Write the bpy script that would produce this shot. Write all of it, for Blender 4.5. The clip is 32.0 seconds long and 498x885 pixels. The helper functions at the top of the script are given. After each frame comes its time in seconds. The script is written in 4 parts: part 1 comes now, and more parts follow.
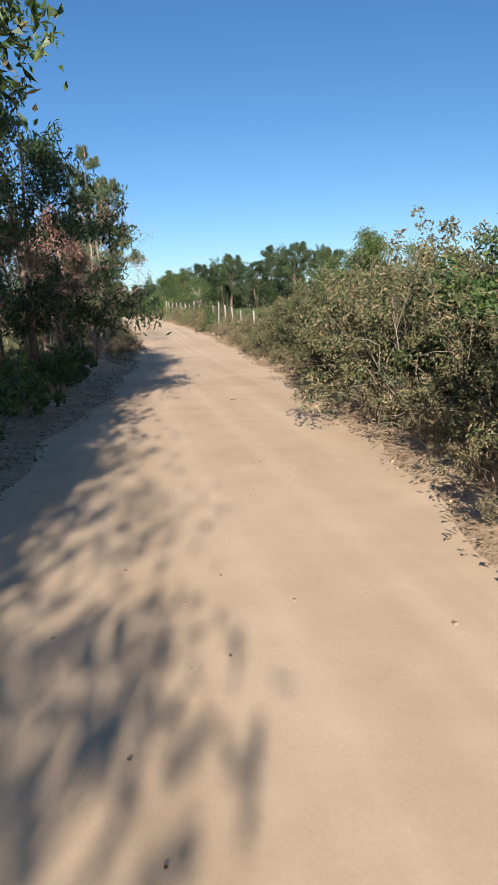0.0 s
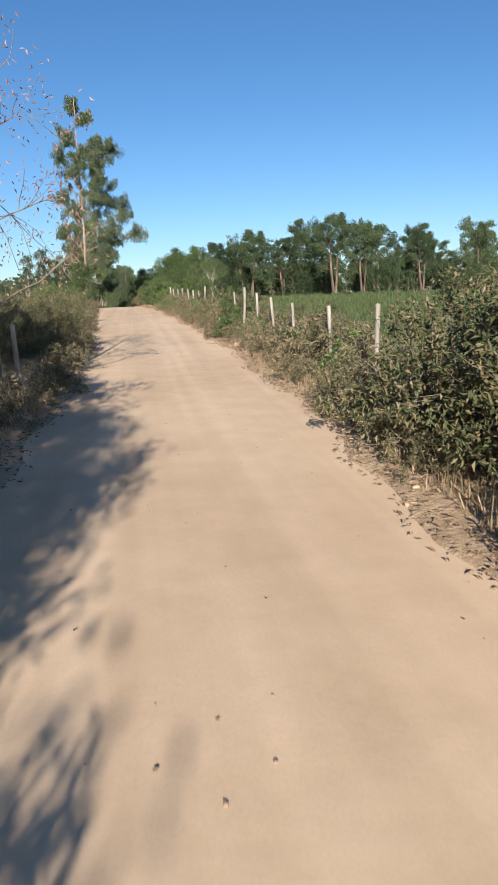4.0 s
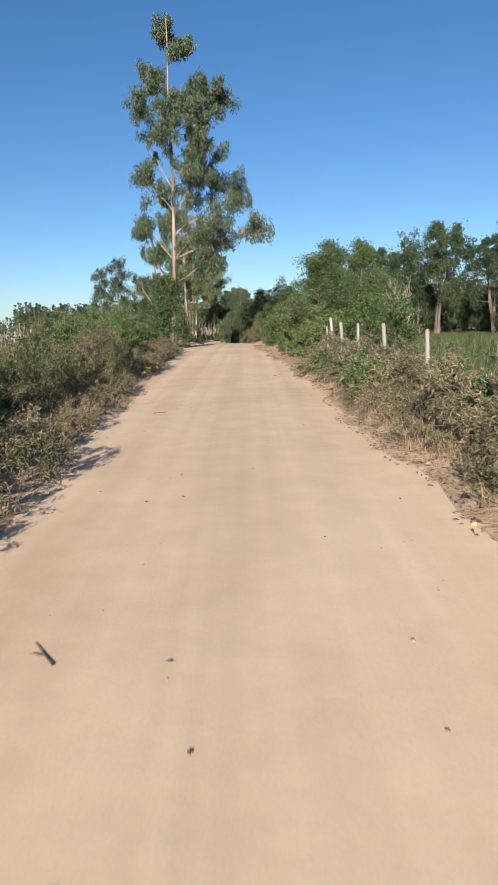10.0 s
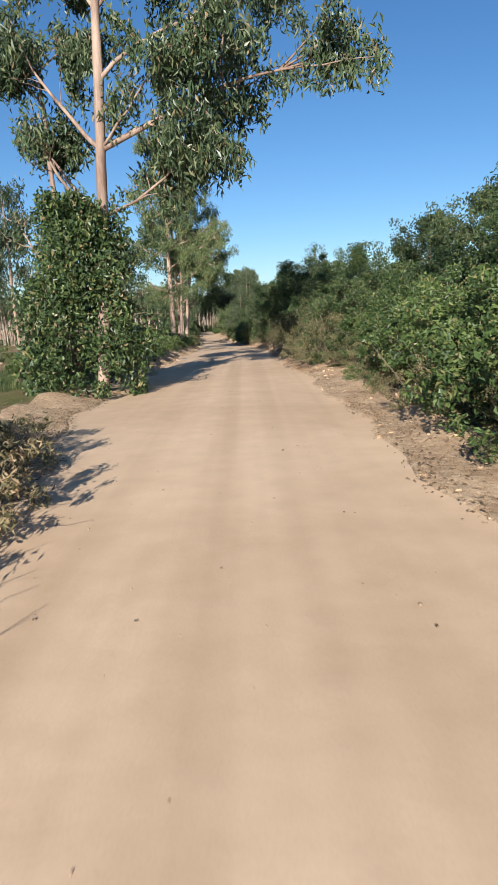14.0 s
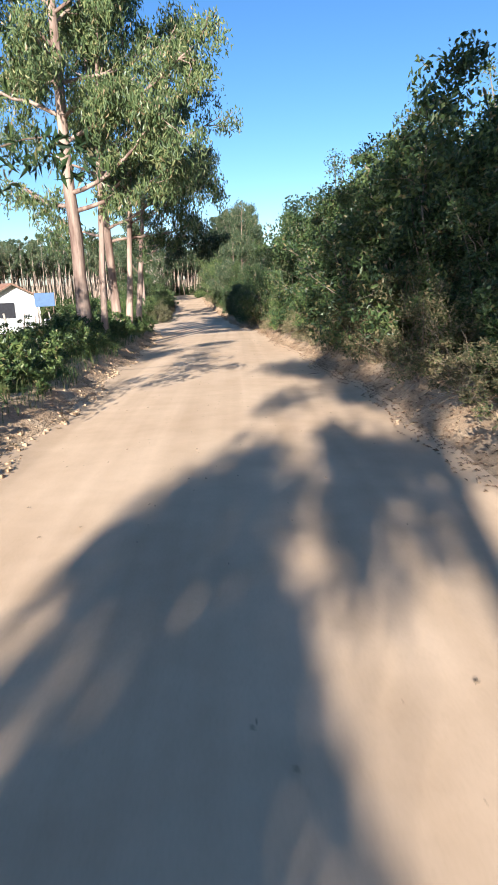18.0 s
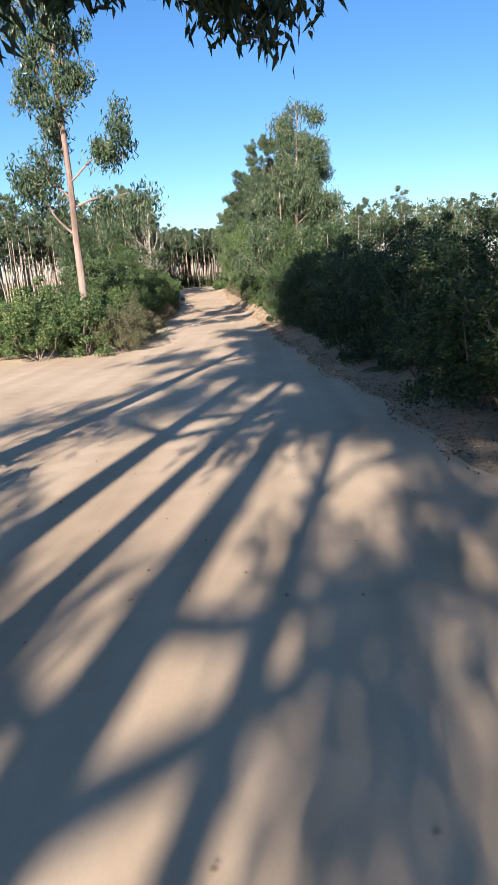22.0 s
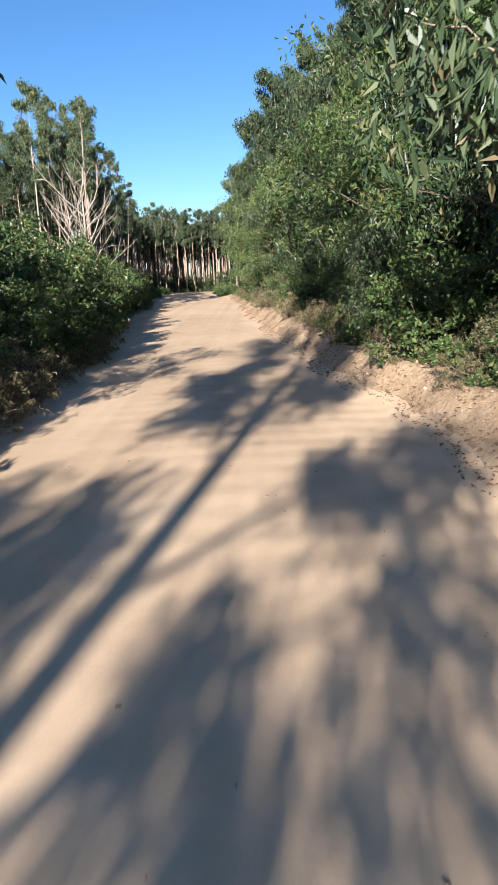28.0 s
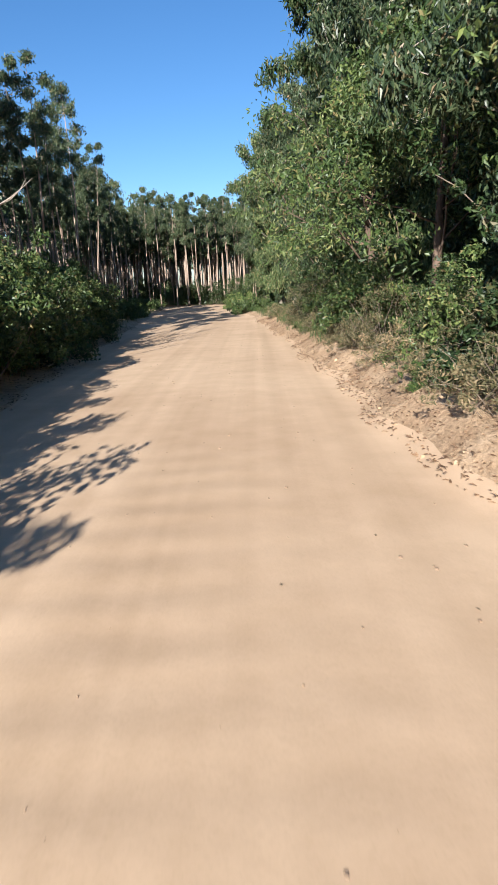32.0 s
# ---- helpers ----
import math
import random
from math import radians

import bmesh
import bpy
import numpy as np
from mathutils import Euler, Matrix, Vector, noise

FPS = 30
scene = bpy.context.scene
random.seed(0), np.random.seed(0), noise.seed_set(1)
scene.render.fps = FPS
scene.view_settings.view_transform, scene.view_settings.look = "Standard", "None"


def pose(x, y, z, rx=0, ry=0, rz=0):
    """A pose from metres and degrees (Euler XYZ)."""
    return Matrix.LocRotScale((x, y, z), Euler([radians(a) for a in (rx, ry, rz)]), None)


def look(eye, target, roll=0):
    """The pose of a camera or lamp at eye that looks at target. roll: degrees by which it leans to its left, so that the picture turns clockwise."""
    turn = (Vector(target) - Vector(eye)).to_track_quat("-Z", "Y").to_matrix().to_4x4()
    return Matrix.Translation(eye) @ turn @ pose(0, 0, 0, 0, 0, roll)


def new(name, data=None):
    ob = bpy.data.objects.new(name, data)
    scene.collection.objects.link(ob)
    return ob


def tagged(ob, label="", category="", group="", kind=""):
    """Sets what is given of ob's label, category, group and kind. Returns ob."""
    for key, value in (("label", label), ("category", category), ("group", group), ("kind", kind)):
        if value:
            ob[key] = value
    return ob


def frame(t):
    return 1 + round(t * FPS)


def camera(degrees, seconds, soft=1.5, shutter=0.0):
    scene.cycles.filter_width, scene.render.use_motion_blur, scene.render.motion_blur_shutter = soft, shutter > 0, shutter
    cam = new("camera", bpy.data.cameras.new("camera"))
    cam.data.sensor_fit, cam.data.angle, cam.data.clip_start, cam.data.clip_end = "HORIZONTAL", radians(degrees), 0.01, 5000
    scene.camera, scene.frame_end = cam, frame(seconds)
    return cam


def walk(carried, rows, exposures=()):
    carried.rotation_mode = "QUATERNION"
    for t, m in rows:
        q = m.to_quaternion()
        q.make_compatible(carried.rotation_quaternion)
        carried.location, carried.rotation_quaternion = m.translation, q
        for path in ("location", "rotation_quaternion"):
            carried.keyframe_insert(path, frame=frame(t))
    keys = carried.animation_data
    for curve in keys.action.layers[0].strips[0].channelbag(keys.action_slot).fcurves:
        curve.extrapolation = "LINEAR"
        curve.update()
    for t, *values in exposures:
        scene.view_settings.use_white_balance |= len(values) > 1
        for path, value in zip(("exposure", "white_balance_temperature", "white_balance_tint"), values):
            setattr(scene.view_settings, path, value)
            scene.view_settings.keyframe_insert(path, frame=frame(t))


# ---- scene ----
cam = camera(41.96, 32.0, soft=1.2, shutter=0.12)
# seconds, x, y, z, yaw, pitch, roll
PATH = [
    (0.0, 0.000, 0.000, 1.700, -0.00, -11.39, -2.40),
    (0.5, -0.070, 1.394, 1.730, 0.49, -11.59, -2.64),
    (1.0, -0.146, 2.774, 1.758, 0.80, -11.23, -3.01),
    (1.5, -0.231, 4.292, 1.786, 0.94, -11.35, -2.97),
    (2.0, -0.321, 5.936, 1.815, 0.80, -11.22, -2.96),
    (2.5, -0.409, 7.654, 1.838, 0.67, -11.21, -3.04),
    (4.0, -0.808, 13.963, 1.912, 1.49, -12.49, -2.66),
    (4.5, -0.985, 16.052, 1.919, 2.88, -12.92, -2.21),
    (5.0, -1.194, 18.110, 1.923, 3.37, -12.80, -2.25),
    (6.0, -1.698, 22.174, 1.973, 4.25, -11.92, -1.35),
    (7.0, -2.276, 25.899, 2.091, 5.87, -10.33, -2.50),
    (8.0, -3.105, 30.267, 2.298, 8.35, -9.68, -3.33),
    (9.0, -4.221, 35.034, 2.509, 9.91, -9.80, -2.81),
    (10.0, -5.576, 40.296, 2.704, 11.22, -9.98, -2.25),
    (11.0, -7.032, 46.270, 2.819, 11.55, -10.45, -3.38),
    (12.0, -8.699, 53.299, 3.039, 11.60, -11.66, -3.39),
    (13.0, -10.391, 59.922, 3.189, 11.43, -11.66, -2.93),
    (14.0, -11.991, 66.406, 3.324, 11.27, -11.05, -2.67),
    (14.5, -12.747, 69.610, 3.377, 11.33, -11.33, -3.61),
    (15.0, -13.531, 72.916, 3.413, 10.55, -12.71, -3.20),
    (16.0, -15.243, 80.359, 3.398, 10.31, -13.21, -2.91),
    (16.5, -16.124, 84.181, 3.364, 10.47, -13.32, -2.63),
    (17.0, -17.030, 88.101, 3.324, 10.39, -13.34, -2.23),
    (18.0, -18.997, 96.819, 3.199, 10.07, -14.45, -2.43),
    (19.0, -20.927, 105.439, 3.049, 10.83, -14.92, -2.61),
    (20.0, -23.000, 114.219, 2.739, 11.49, -14.90, -2.86),
    (21.0, -25.075, 122.118, 2.436, 11.33, -15.67, -2.42),
    (22.0, -26.572, 127.892, 2.169, 12.05, -15.04, -3.42),
    (23.0, -27.933, 133.320, 1.958, 12.96, -14.98, -4.29),
    (24.0, -29.061, 137.618, 1.830, 12.63, -15.41, -3.20),
    (25.0, -30.549, 143.374, 1.577, 12.35, -14.84, -3.95),
    (25.5, -31.333, 146.292, 1.481, 12.01, -14.96, -3.25),
    (26.0, -32.102, 149.192, 1.420, 12.35, -13.76, -3.07),
    (27.0, -33.584, 154.766, 1.335, 12.08, -13.83, -3.00),
    (27.5, -34.288, 157.517, 1.272, 11.21, -15.02, -3.02),
    (28.0, -34.965, 160.221, 1.189, 11.78, -14.44, -2.47),
    (28.5, -35.639, 162.848, 1.123, 13.04, -13.77, -4.06),
    (29.0, -36.369, 165.418, 1.109, 13.13, -14.03, -2.56),
    (30.0, -37.600, 169.694, 1.090, 13.39, -13.88, -2.13),
    (31.0, -38.824, 174.095, 1.132, 12.05, -13.53, -1.69),
    (32.0, -40.470, 180.048, 1.196, 12.24, -13.77, -2.84),
]
walk(cam, [(t, pose(x, y, z, 90 + p, 0, w) @ pose(0, 0, 0, 0, 0, r)) for t, x, y, z, w, p, r in PATH], [(0.0, 0.80, 6000, 10), (6.0, 0.80, 6000, 10), (9.0, 0.74, 6000, 10), (14.0, 0.76, 6000, 10), (16.5, 1.34, 5850, 11), (20.0, 1.34, 5850, 11), (21.0, 1.18, 5850, 11), (22.0, 1.24, 5850, 11), (23.0, 1.42, 5850, 11), (25.5, 1.39, 5850, 11), (28.0, 1.24, 5850, 11), (29.0, 1.44, 5850, 11), (30.0, 1.36, 5850, 11), (31.0, 1.10, 5850, 11), (32.0, 1.06, 5850, 11)])

# ---------------------------------------------------------------- light
SUN_HEIGHT, SUN_TURN = 21.0, 180.5     # degrees over the horizon; where the light comes from, measured from +y to the left
world = bpy.data.worlds.new("sky")
scene.world = world
world.use_nodes = True
wt = world.node_tree
sky = wt.nodes.new("ShaderNodeTexSky")
sky.sky_type, sky.sun_disc = "NISHITA", False
sky.sun_elevation, sky.sun_rotation = radians(SUN_HEIGHT), radians(-SUN_TURN)
sky.altitude, sky.air_density, sky.dust_density, sky.ozone_density = 200, 0.9, 0.5, 2.9
tone = wt.nodes.new("ShaderNodeHueSaturation")
tone.inputs["Saturation"].default_value = 1.16
wt.links.new(sky.outputs[0], tone.inputs["Color"])
wt.links.new(tone.outputs[0], wt.nodes["Background"].inputs[0])
wt.nodes["Background"].inputs[1].default_value = 0.07
sun = new("sun", bpy.data.lights.new("sun", "SUN"))
sun.data.energy, sun.data.angle, sun.data.color = 5.0, radians(0.53), (1.0, 0.91, 0.775)
sa, se = radians(SUN_TURN), radians(SUN_HEIGHT)
sun_at = Vector((-math.sin(sa) * math.cos(se), math.cos(sa) * math.cos(se), math.sin(se)))
sun.matrix_world = look(sun_at * 100, (0, 0, 0))


ROAD_KNOTS = [
    (47.21, -898.76, 0.00),
    (15.74, -299.59, 0.00),
    (3.15, -59.92, 0.00),
    (1.05, -19.97, 0.00),
    (0.00, 0.00, 0.00),
    (-0.15, 2.77, 0.06),
    (-0.32, 5.94, 0.11),
    (-0.54, 9.76, 0.16),
    (-0.81, 13.96, 0.20),
    (-1.19, 18.11, 0.24),
    (-1.70, 22.17, 0.31),
    (-2.28, 25.90, 0.43),
    (-3.11, 30.27, 0.60),
    (-4.22, 35.03, 0.80),
    (-5.58, 40.30, 0.98),
    (-7.03, 46.27, 1.15),
    (-8.70, 53.30, 1.32),
    (-10.39, 59.92, 1.48),
    (-11.99, 66.41, 1.60),
    (-13.53, 72.92, 1.67),
    (-15.24, 80.36, 1.67),
    (-17.03, 88.10, 1.60),
    (-19.00, 96.82, 1.48),
    (-20.93, 105.44, 1.29),
    (-23.00, 114.22, 1.03),
    (-25.07, 122.12, 0.75),
    (-26.57, 127.89, 0.50),
    (-27.93, 133.32, 0.28),
    (-29.06, 137.62, 0.09),
    (-30.55, 143.37, -0.09),
    (-32.10, 149.19, -0.25),
    (-33.58, 154.77, -0.38),
    (-34.96, 160.22, -0.49),
    (-36.37, 165.42, -0.56),
    (-37.60, 169.69, -0.58),
    (-38.82, 174.09, -0.56),
    (-40.47, 180.05, -0.50),
    (-44.52, 194.49, -0.50),
    (-51.27, 218.56, -0.50),
    (-67.46, 276.34, -0.50),
    (-121.44, 468.92, -0.50),
    (-472.30, 1720.67, -0.50),
]
# along the road: distance of the left and right edge from the driven line, and height of the banks
EDGE_S = [-400, 0, 10, 20, 30, 42, 52, 60, 74, 80, 86, 95, 110, 125, 131, 136, 139, 150, 155, 159, 163, 172, 182, 195, 206, 230, 300]
EDGE_L = [2.0, 2.0, 2.0, 1.85, 1.85, 1.8, 1.9, 2.0, 2.0, 2.7, 2.5, 2.2, 2.2, 2.1, 2.1, 2.3, 7.0, 8.0, 5.0, 3.9, 2.7, 2.5, 2.3, 3.1, 3.2, 3.0, 2.5]
EDGE_R = [1.9, 1.85, 1.7, 1.6, 1.55, 1.8, 2.0, 2.2, 2.0, 2.1, 2.2, 2.25, 2.35, 2.4, 2.8, 2.4, 2.3, 2.2, 2.2, 2.3, 2.3, 2.3, 2.0, 2.1, 2.5, 2.4, 2.4]
BANK_L = [0.4, 0.4, 0.35, 0.3, 0.25, 0.2, 0.2, 0.2, 0.15, 0.1, 0.2, 0.32, 0.36, 0.34, 0.3, 0.2, 0.05, 0.05, 0.1, 0.15, 0.15, 0.15, 0.2, 0.15, 0.1, 0.05, 0.0]
BANK_R = [0.5, 0.5, 0.4, 0.25, 0.2, 0.2, 0.2, 0.15, 0.1, 0.1, 0.15, 0.25, 0.4, 0.25, 0.15, 0.15, 0.15, 0.2, 0.25, 0.3, 0.35, 0.45, 0.4, 0.35, 0.2, 0.1, 0.0]
SOIL_DARK, SOIL_LIGHT = (0.61, 0.435, 0.285), (0.70, 0.515, 0.345)

# ---------------------------------------------------------------- materials
def node_mat(name):
    m = bpy.data.materials.new(name)
    m.use_nodes = True
    nt = m.node_tree
    for n in list(nt.nodes):
        nt.nodes.remove(n)
    out = nt.nodes.new("ShaderNodeOutputMaterial")
    return m, nt, out


def ramp(nt, stops, source):
    r = nt.nodes.new("ShaderNodeValToRGB")
    e = r.color_ramp.elements
    while len(e) < len(stops):
        e.new(0.5)
    for el, (p, c) in zip(e, stops):
        el.position, el.color = p, (*c, 1)
    nt.links.new(source, r.inputs[0])
    return r.outputs[0]


def noise_tex(nt, scale, detail=4.0, rough=0.6, stretch=None, turn=0.0):
    co = nt.nodes.new("ShaderNodeTexCoord")
    n = nt.nodes.new("ShaderNodeTexNoise")
    n.inputs["Scale"].default_value = scale
    n.inputs["Detail"].default_value = detail
    n.inputs["Roughness"].default_value = rough
    if stretch:
        mp = nt.nodes.new("ShaderNodeMapping")
        mp.inputs["Scale"].default_value = stretch
        rot = nt.nodes.new("ShaderNodeVectorRotate")
        rot.rotation_type = "Z_AXIS"
        rot.inputs["Angle"].default_value = radians(turn)
        nt.links.new(co.outputs["Object"], rot.inputs["Vector"])
        nt.links.new(rot.outputs[0], mp.inputs["Vector"])
        nt.links.new(mp.outputs[0], n.inputs["Vector"])
    else:
        nt.links.new(co.outputs["Object"], n.inputs["Vector"])
    return n.outputs["Fac"]


def mixed(nt, fac, a, b, mode="MIX"):
    m = nt.nodes.new("ShaderNodeMix")
    m.data_type, m.blend_type = "RGBA", mode
    for sock, v in ((m.inputs[0], fac), (m.inputs[6], a), (m.inputs[7], b)):
        if hasattr(v, "links"):
            nt.links.new(v, sock)
        elif isinstance(v, (int, float)):
            sock.default_value = v
        else:
            sock.default_value = (*v, 1)
    return m.outputs[2]


def finish(nt, out, colour, rough=0.9, bumps=(), spec=0.25, dist=0.02):
    b = nt.nodes.new("ShaderNodeBsdfPrincipled")
    b.inputs["Roughness"].default_value = rough
    b.inputs["Specular IOR Level"].default_value = spec
    if hasattr(colour, "links"):
        nt.links.new(colour, b.inputs["Base Color"])
    else:
        b.inputs["Base Color"].default_value = (*colour, 1)
    last = None
    for height, strength, d in bumps:
        bp = nt.nodes.new("ShaderNodeBump")
        bp.inputs["Strength"].default_value = strength
        bp.inputs["Distance"].default_value = d
        nt.links.new(height, bp.inputs["Height"])
        if last:
            nt.links.new(last, bp.inputs["Normal"])
        last = bp.outputs[0]
    if last:
        nt.links.new(last, b.inputs["Normal"])
    nt.links.new(b.outputs[0], out.inputs[0])
    return b


def leaf_mat(name, stops, glow=0.3, rough=0.5):
    """Leaves: colour by the leaf's own island and by the plant; part of the light goes through."""
    m, nt, out = node_mat(name)
    geo = nt.nodes.new("ShaderNodeNewGeometry")
    obi = nt.nodes.new("ShaderNodeObjectInfo")
    col = ramp(nt, stops, geo.outputs["Random Per Island"])
    hue = nt.nodes.new("ShaderNodeHueSaturation")
    mr = nt.nodes.new("ShaderNodeMapRange")
    mr.inputs["To Min"].default_value, mr.inputs["To Max"].default_value = 0.7, 1.4
    nt.links.new(obi.outputs["Random"], mr.inputs["Value"])
    nt.links.new(mr.outputs[0], hue.inputs["Value"])
    mh = nt.nodes.new("ShaderNodeMapRange")
    mh.inputs["To Min"].default_value, mh.inputs["To Max"].default_value = 0.515, 0.485
    nt.links.new(obi.outputs["Random"], mh.inputs["Value"])
    nt.links.new(mh.outputs[0], hue.inputs["Hue"])
    big = noise_tex(nt, 1.3, 2.0)
    shade = mixed(nt, 0.35, col, ramp(nt, [(0.3, (0.55, 0.6, 0.5)), (0.7, (1.25, 1.2, 1.0))], big), "MULTIPLY")
    nt.links.new(shade, hue.inputs["Color"])
    b = nt.nodes.new("ShaderNodeBsdfPrincipled")
    b.inputs["Roughness"].default_value = rough
    b.inputs["Specular IOR Level"].default_value = 0.35
    tr = nt.nodes.new("ShaderNodeBsdfTranslucent")
    nt.links.new(hue.outputs[0], b.inputs["Base Color"])
    nt.links.new(hue.outputs[0], tr.inputs["Color"])
    mix = nt.nodes.new("ShaderNodeMixShader")
    mix.inputs[0].default_value = glow
    nt.links.new(b.outputs[0], mix.inputs[1])
    nt.links.new(tr.outputs[0], mix.inputs[2])
    nt.links.new(mix.outputs[0], out.inputs[0])
    return m


def bark_mat(name, dark, light, scale=3.0, stretch=(1, 1, 0.25), patch=0.5):
    m, nt, out = node_mat(name)
    a = noise_tex(nt, scale, 5.0, 0.65, stretch)
    f = noise_tex(nt, scale * 9, 4.0, 0.7, stretch)
    c = ramp(nt, [(patch - 0.12, dark), (patch + 0.1, light)], a)
    c = mixed(nt, 0.5, c, ramp(nt, [(0.3, (0.55, 0.52, 0.5)), (0.7, (1.15, 1.1, 1.05))], f), "MULTIPLY")
    finish(nt, out, c, 0.85, [(f, 0.6, 0.02), (a, 0.4, 0.02)])
    return m


def soil_mat():
    """Packed pale sand: wheel tracks along the road, fine grain, and washboard ripples in patches across it."""
    m, nt, out = node_mat("sandy_road")
    fine = noise_tex(nt, 60, 5.0, 0.7)
    mid = noise_tex(nt, 2.4, 5.0, 0.6)
    large = noise_tex(nt, 0.3, 4.0, 0.55)
    track = noise_tex(nt, 1.0, 2.0, 0.45, (2.3, 0.03, 1.0), -11)
    rut = noise_tex(nt, 1.0, 3.0, 0.5, (3.6, 0.05, 1.0), -11)
    co = nt.nodes.new("ShaderNodeTexCoord")
    rot = nt.nodes.new("ShaderNodeVectorRotate")
    rot.rotation_type = "Z_AXIS"
    rot.inputs["Angle"].default_value = radians(-14)
    wave = nt.nodes.new("ShaderNodeTexWave")
    wave.bands_direction = "Y"
    wave.inputs["Scale"].default_value, wave.inputs["Distortion"].default_value = 0.62, 2.2
    wave.inputs["Detail"].default_value, wave.inputs["Detail Scale"].default_value = 2.0, 0.7
    nt.links.new(co.outputs["Object"], rot.inputs["Vector"])
    nt.links.new(rot.outputs[0], wave.inputs["Vector"])
    patch = ramp(nt, [(0.45, (0, 0, 0)), (0.6, (1, 1, 1))], noise_tex(nt, 1.0, 2.0, 0.5, (0.5, 0.09, 1.0), -14))
    axes = nt.nodes.new("ShaderNodeSeparateXYZ")
    nt.links.new(co.outputs["Object"], axes.inputs[0])
    reach = nt.nodes.new("ShaderNodeMapRange")      # the road is rippled only on its far third
    reach.inputs["From Min"].default_value, reach.inputs["From Max"].default_value = 128, 142
    nt.links.new(axes.outputs["Y"], reach.inputs["Value"])
    washboard = mixed(nt, 1.0, mixed(nt, 1.0, wave.outputs["Color"], patch, "MULTIPLY"), reach.outputs[0], "MULTIPLY")
    c = ramp(nt, [(0.3, SOIL_DARK), (0.62, SOIL_LIGHT)], large)
    c = mixed(nt, 0.5, c, ramp(nt, [(0.36, (0.84, 0.82, 0.79)), (0.62, (1.08, 1.08, 1.08))], track), "MULTIPLY")
    c = mixed(nt, 0.25, c, ramp(nt, [(0.34, (0.84, 0.81, 0.78)), (0.6, (1.05, 1.05, 1.05))], rut), "MULTIPLY")
    c = mixed(nt, 0.4, c, ramp(nt, [(0.3, (0.85, 0.82, 0.78)), (0.65, (1.06, 1.05, 1.05))], mid), "MULTIPLY")
    c = mixed(nt, 0.2, c, ramp(nt, [(0.3, (0.66, 0.61, 0.56)), (0.55, (1.06, 1.06, 1.06))], fine), "MULTIPLY")
    finish(nt, out, c, 0.95, [(mid, 0.11, 0.05), (rut, 0.15, 0.03), (washboard, 0.23, 0.02), (fine, 0.12, 0.006)], 0.1)
    return m


def ground_mat():
    m, nt, out = node_mat("dry_ground")
    fine = noise_tex(nt, 22, 6.0, 0.75)
    mid = noise_tex(nt, 1.7, 5.0, 0.65)
    large = noise_tex(nt, 0.12, 4.0, 0.55)
    c = ramp(nt, [(0.35, (0.20, 0.13, 0.075)), (0.5, (0.30, 0.20, 0.12)), (0.66, (0.36, 0.25, 0.15))], mid)
    green = ramp(nt, [(0.3, (0.085, 0.11, 0.035)), (0.7, (0.16, 0.17, 0.06))], mid)
    c = mixed(nt, ramp(nt, [(0.42, (0, 0, 0)), (0.56, (1, 1, 1))], large), c, green)
    c = mixed(nt, 0.7, c, ramp(nt, [(0.3, (0.55, 0.5, 0.45)), (0.65, (1.15, 1.12, 1.1))], fine), "MULTIPLY")
    finish(nt, out, c, 0.95, [(mid, 0.5, 0.08), (fine, 0.7, 0.03)], 0.1)
    return m


def field_mat():
    m, nt, out = node_mat("green_field")
    fine = noise_tex(nt, 9, 6.0, 0.75)
    large = noise_tex(nt, 0.09, 5.0, 0.6)
    c = ramp(nt, [(0.32, (0.095, 0.125, 0.04)), (0.55, (0.15, 0.17, 0.065)), (0.72, (0.25, 0.22, 0.10))], large)
    c = mixed(nt, 0.7, c, ramp(nt, [(0.3, (0.5, 0.55, 0.45)), (0.65, (1.2, 1.18, 1.1))], fine), "MULTIPLY")
    finish(nt, out, c, 0.95, [(fine, 0.8, 0.08)], 0.1)
    return m


def bank_mat():
    m, nt, out = node_mat("cut_earth")
    fine = noise_tex(nt, 16, 6.0, 0.75)
    mid = noise_tex(nt, 2.2, 5.0, 0.65)
    c = ramp(nt, [(0.3, (0.43, 0.29, 0.18)), (0.5, (0.55, 0.39, 0.25)), (0.68, (0.63, 0.465, 0.31))], mid)
    c = mixed(nt, 0.7, c, ramp(nt, [(0.3, (0.5, 0.45, 0.4)), (0.62, (1.15, 1.14, 1.12))], fine), "MULTIPLY")
    finish(nt, out, c, 0.95, [(mid, 0.6, 0.12), (fine, 0.8, 0.04)], 0.1)
    return m


def plain_mat(name, colour, rough=0.8, vary=0.25, scale=8.0):
    m, nt, out = node_mat(name)
    f = noise_tex(nt, scale, 5.0, 0.65)
    lo, hi = tuple(c * (1 - vary) for c in colour), tuple(min(1, c * (1 + vary)) for c in colour)
    finish(nt, out, ramp(nt, [(0.3, lo), (0.7, hi)], f), rough, [(f, 0.3, 0.02)])
    return m


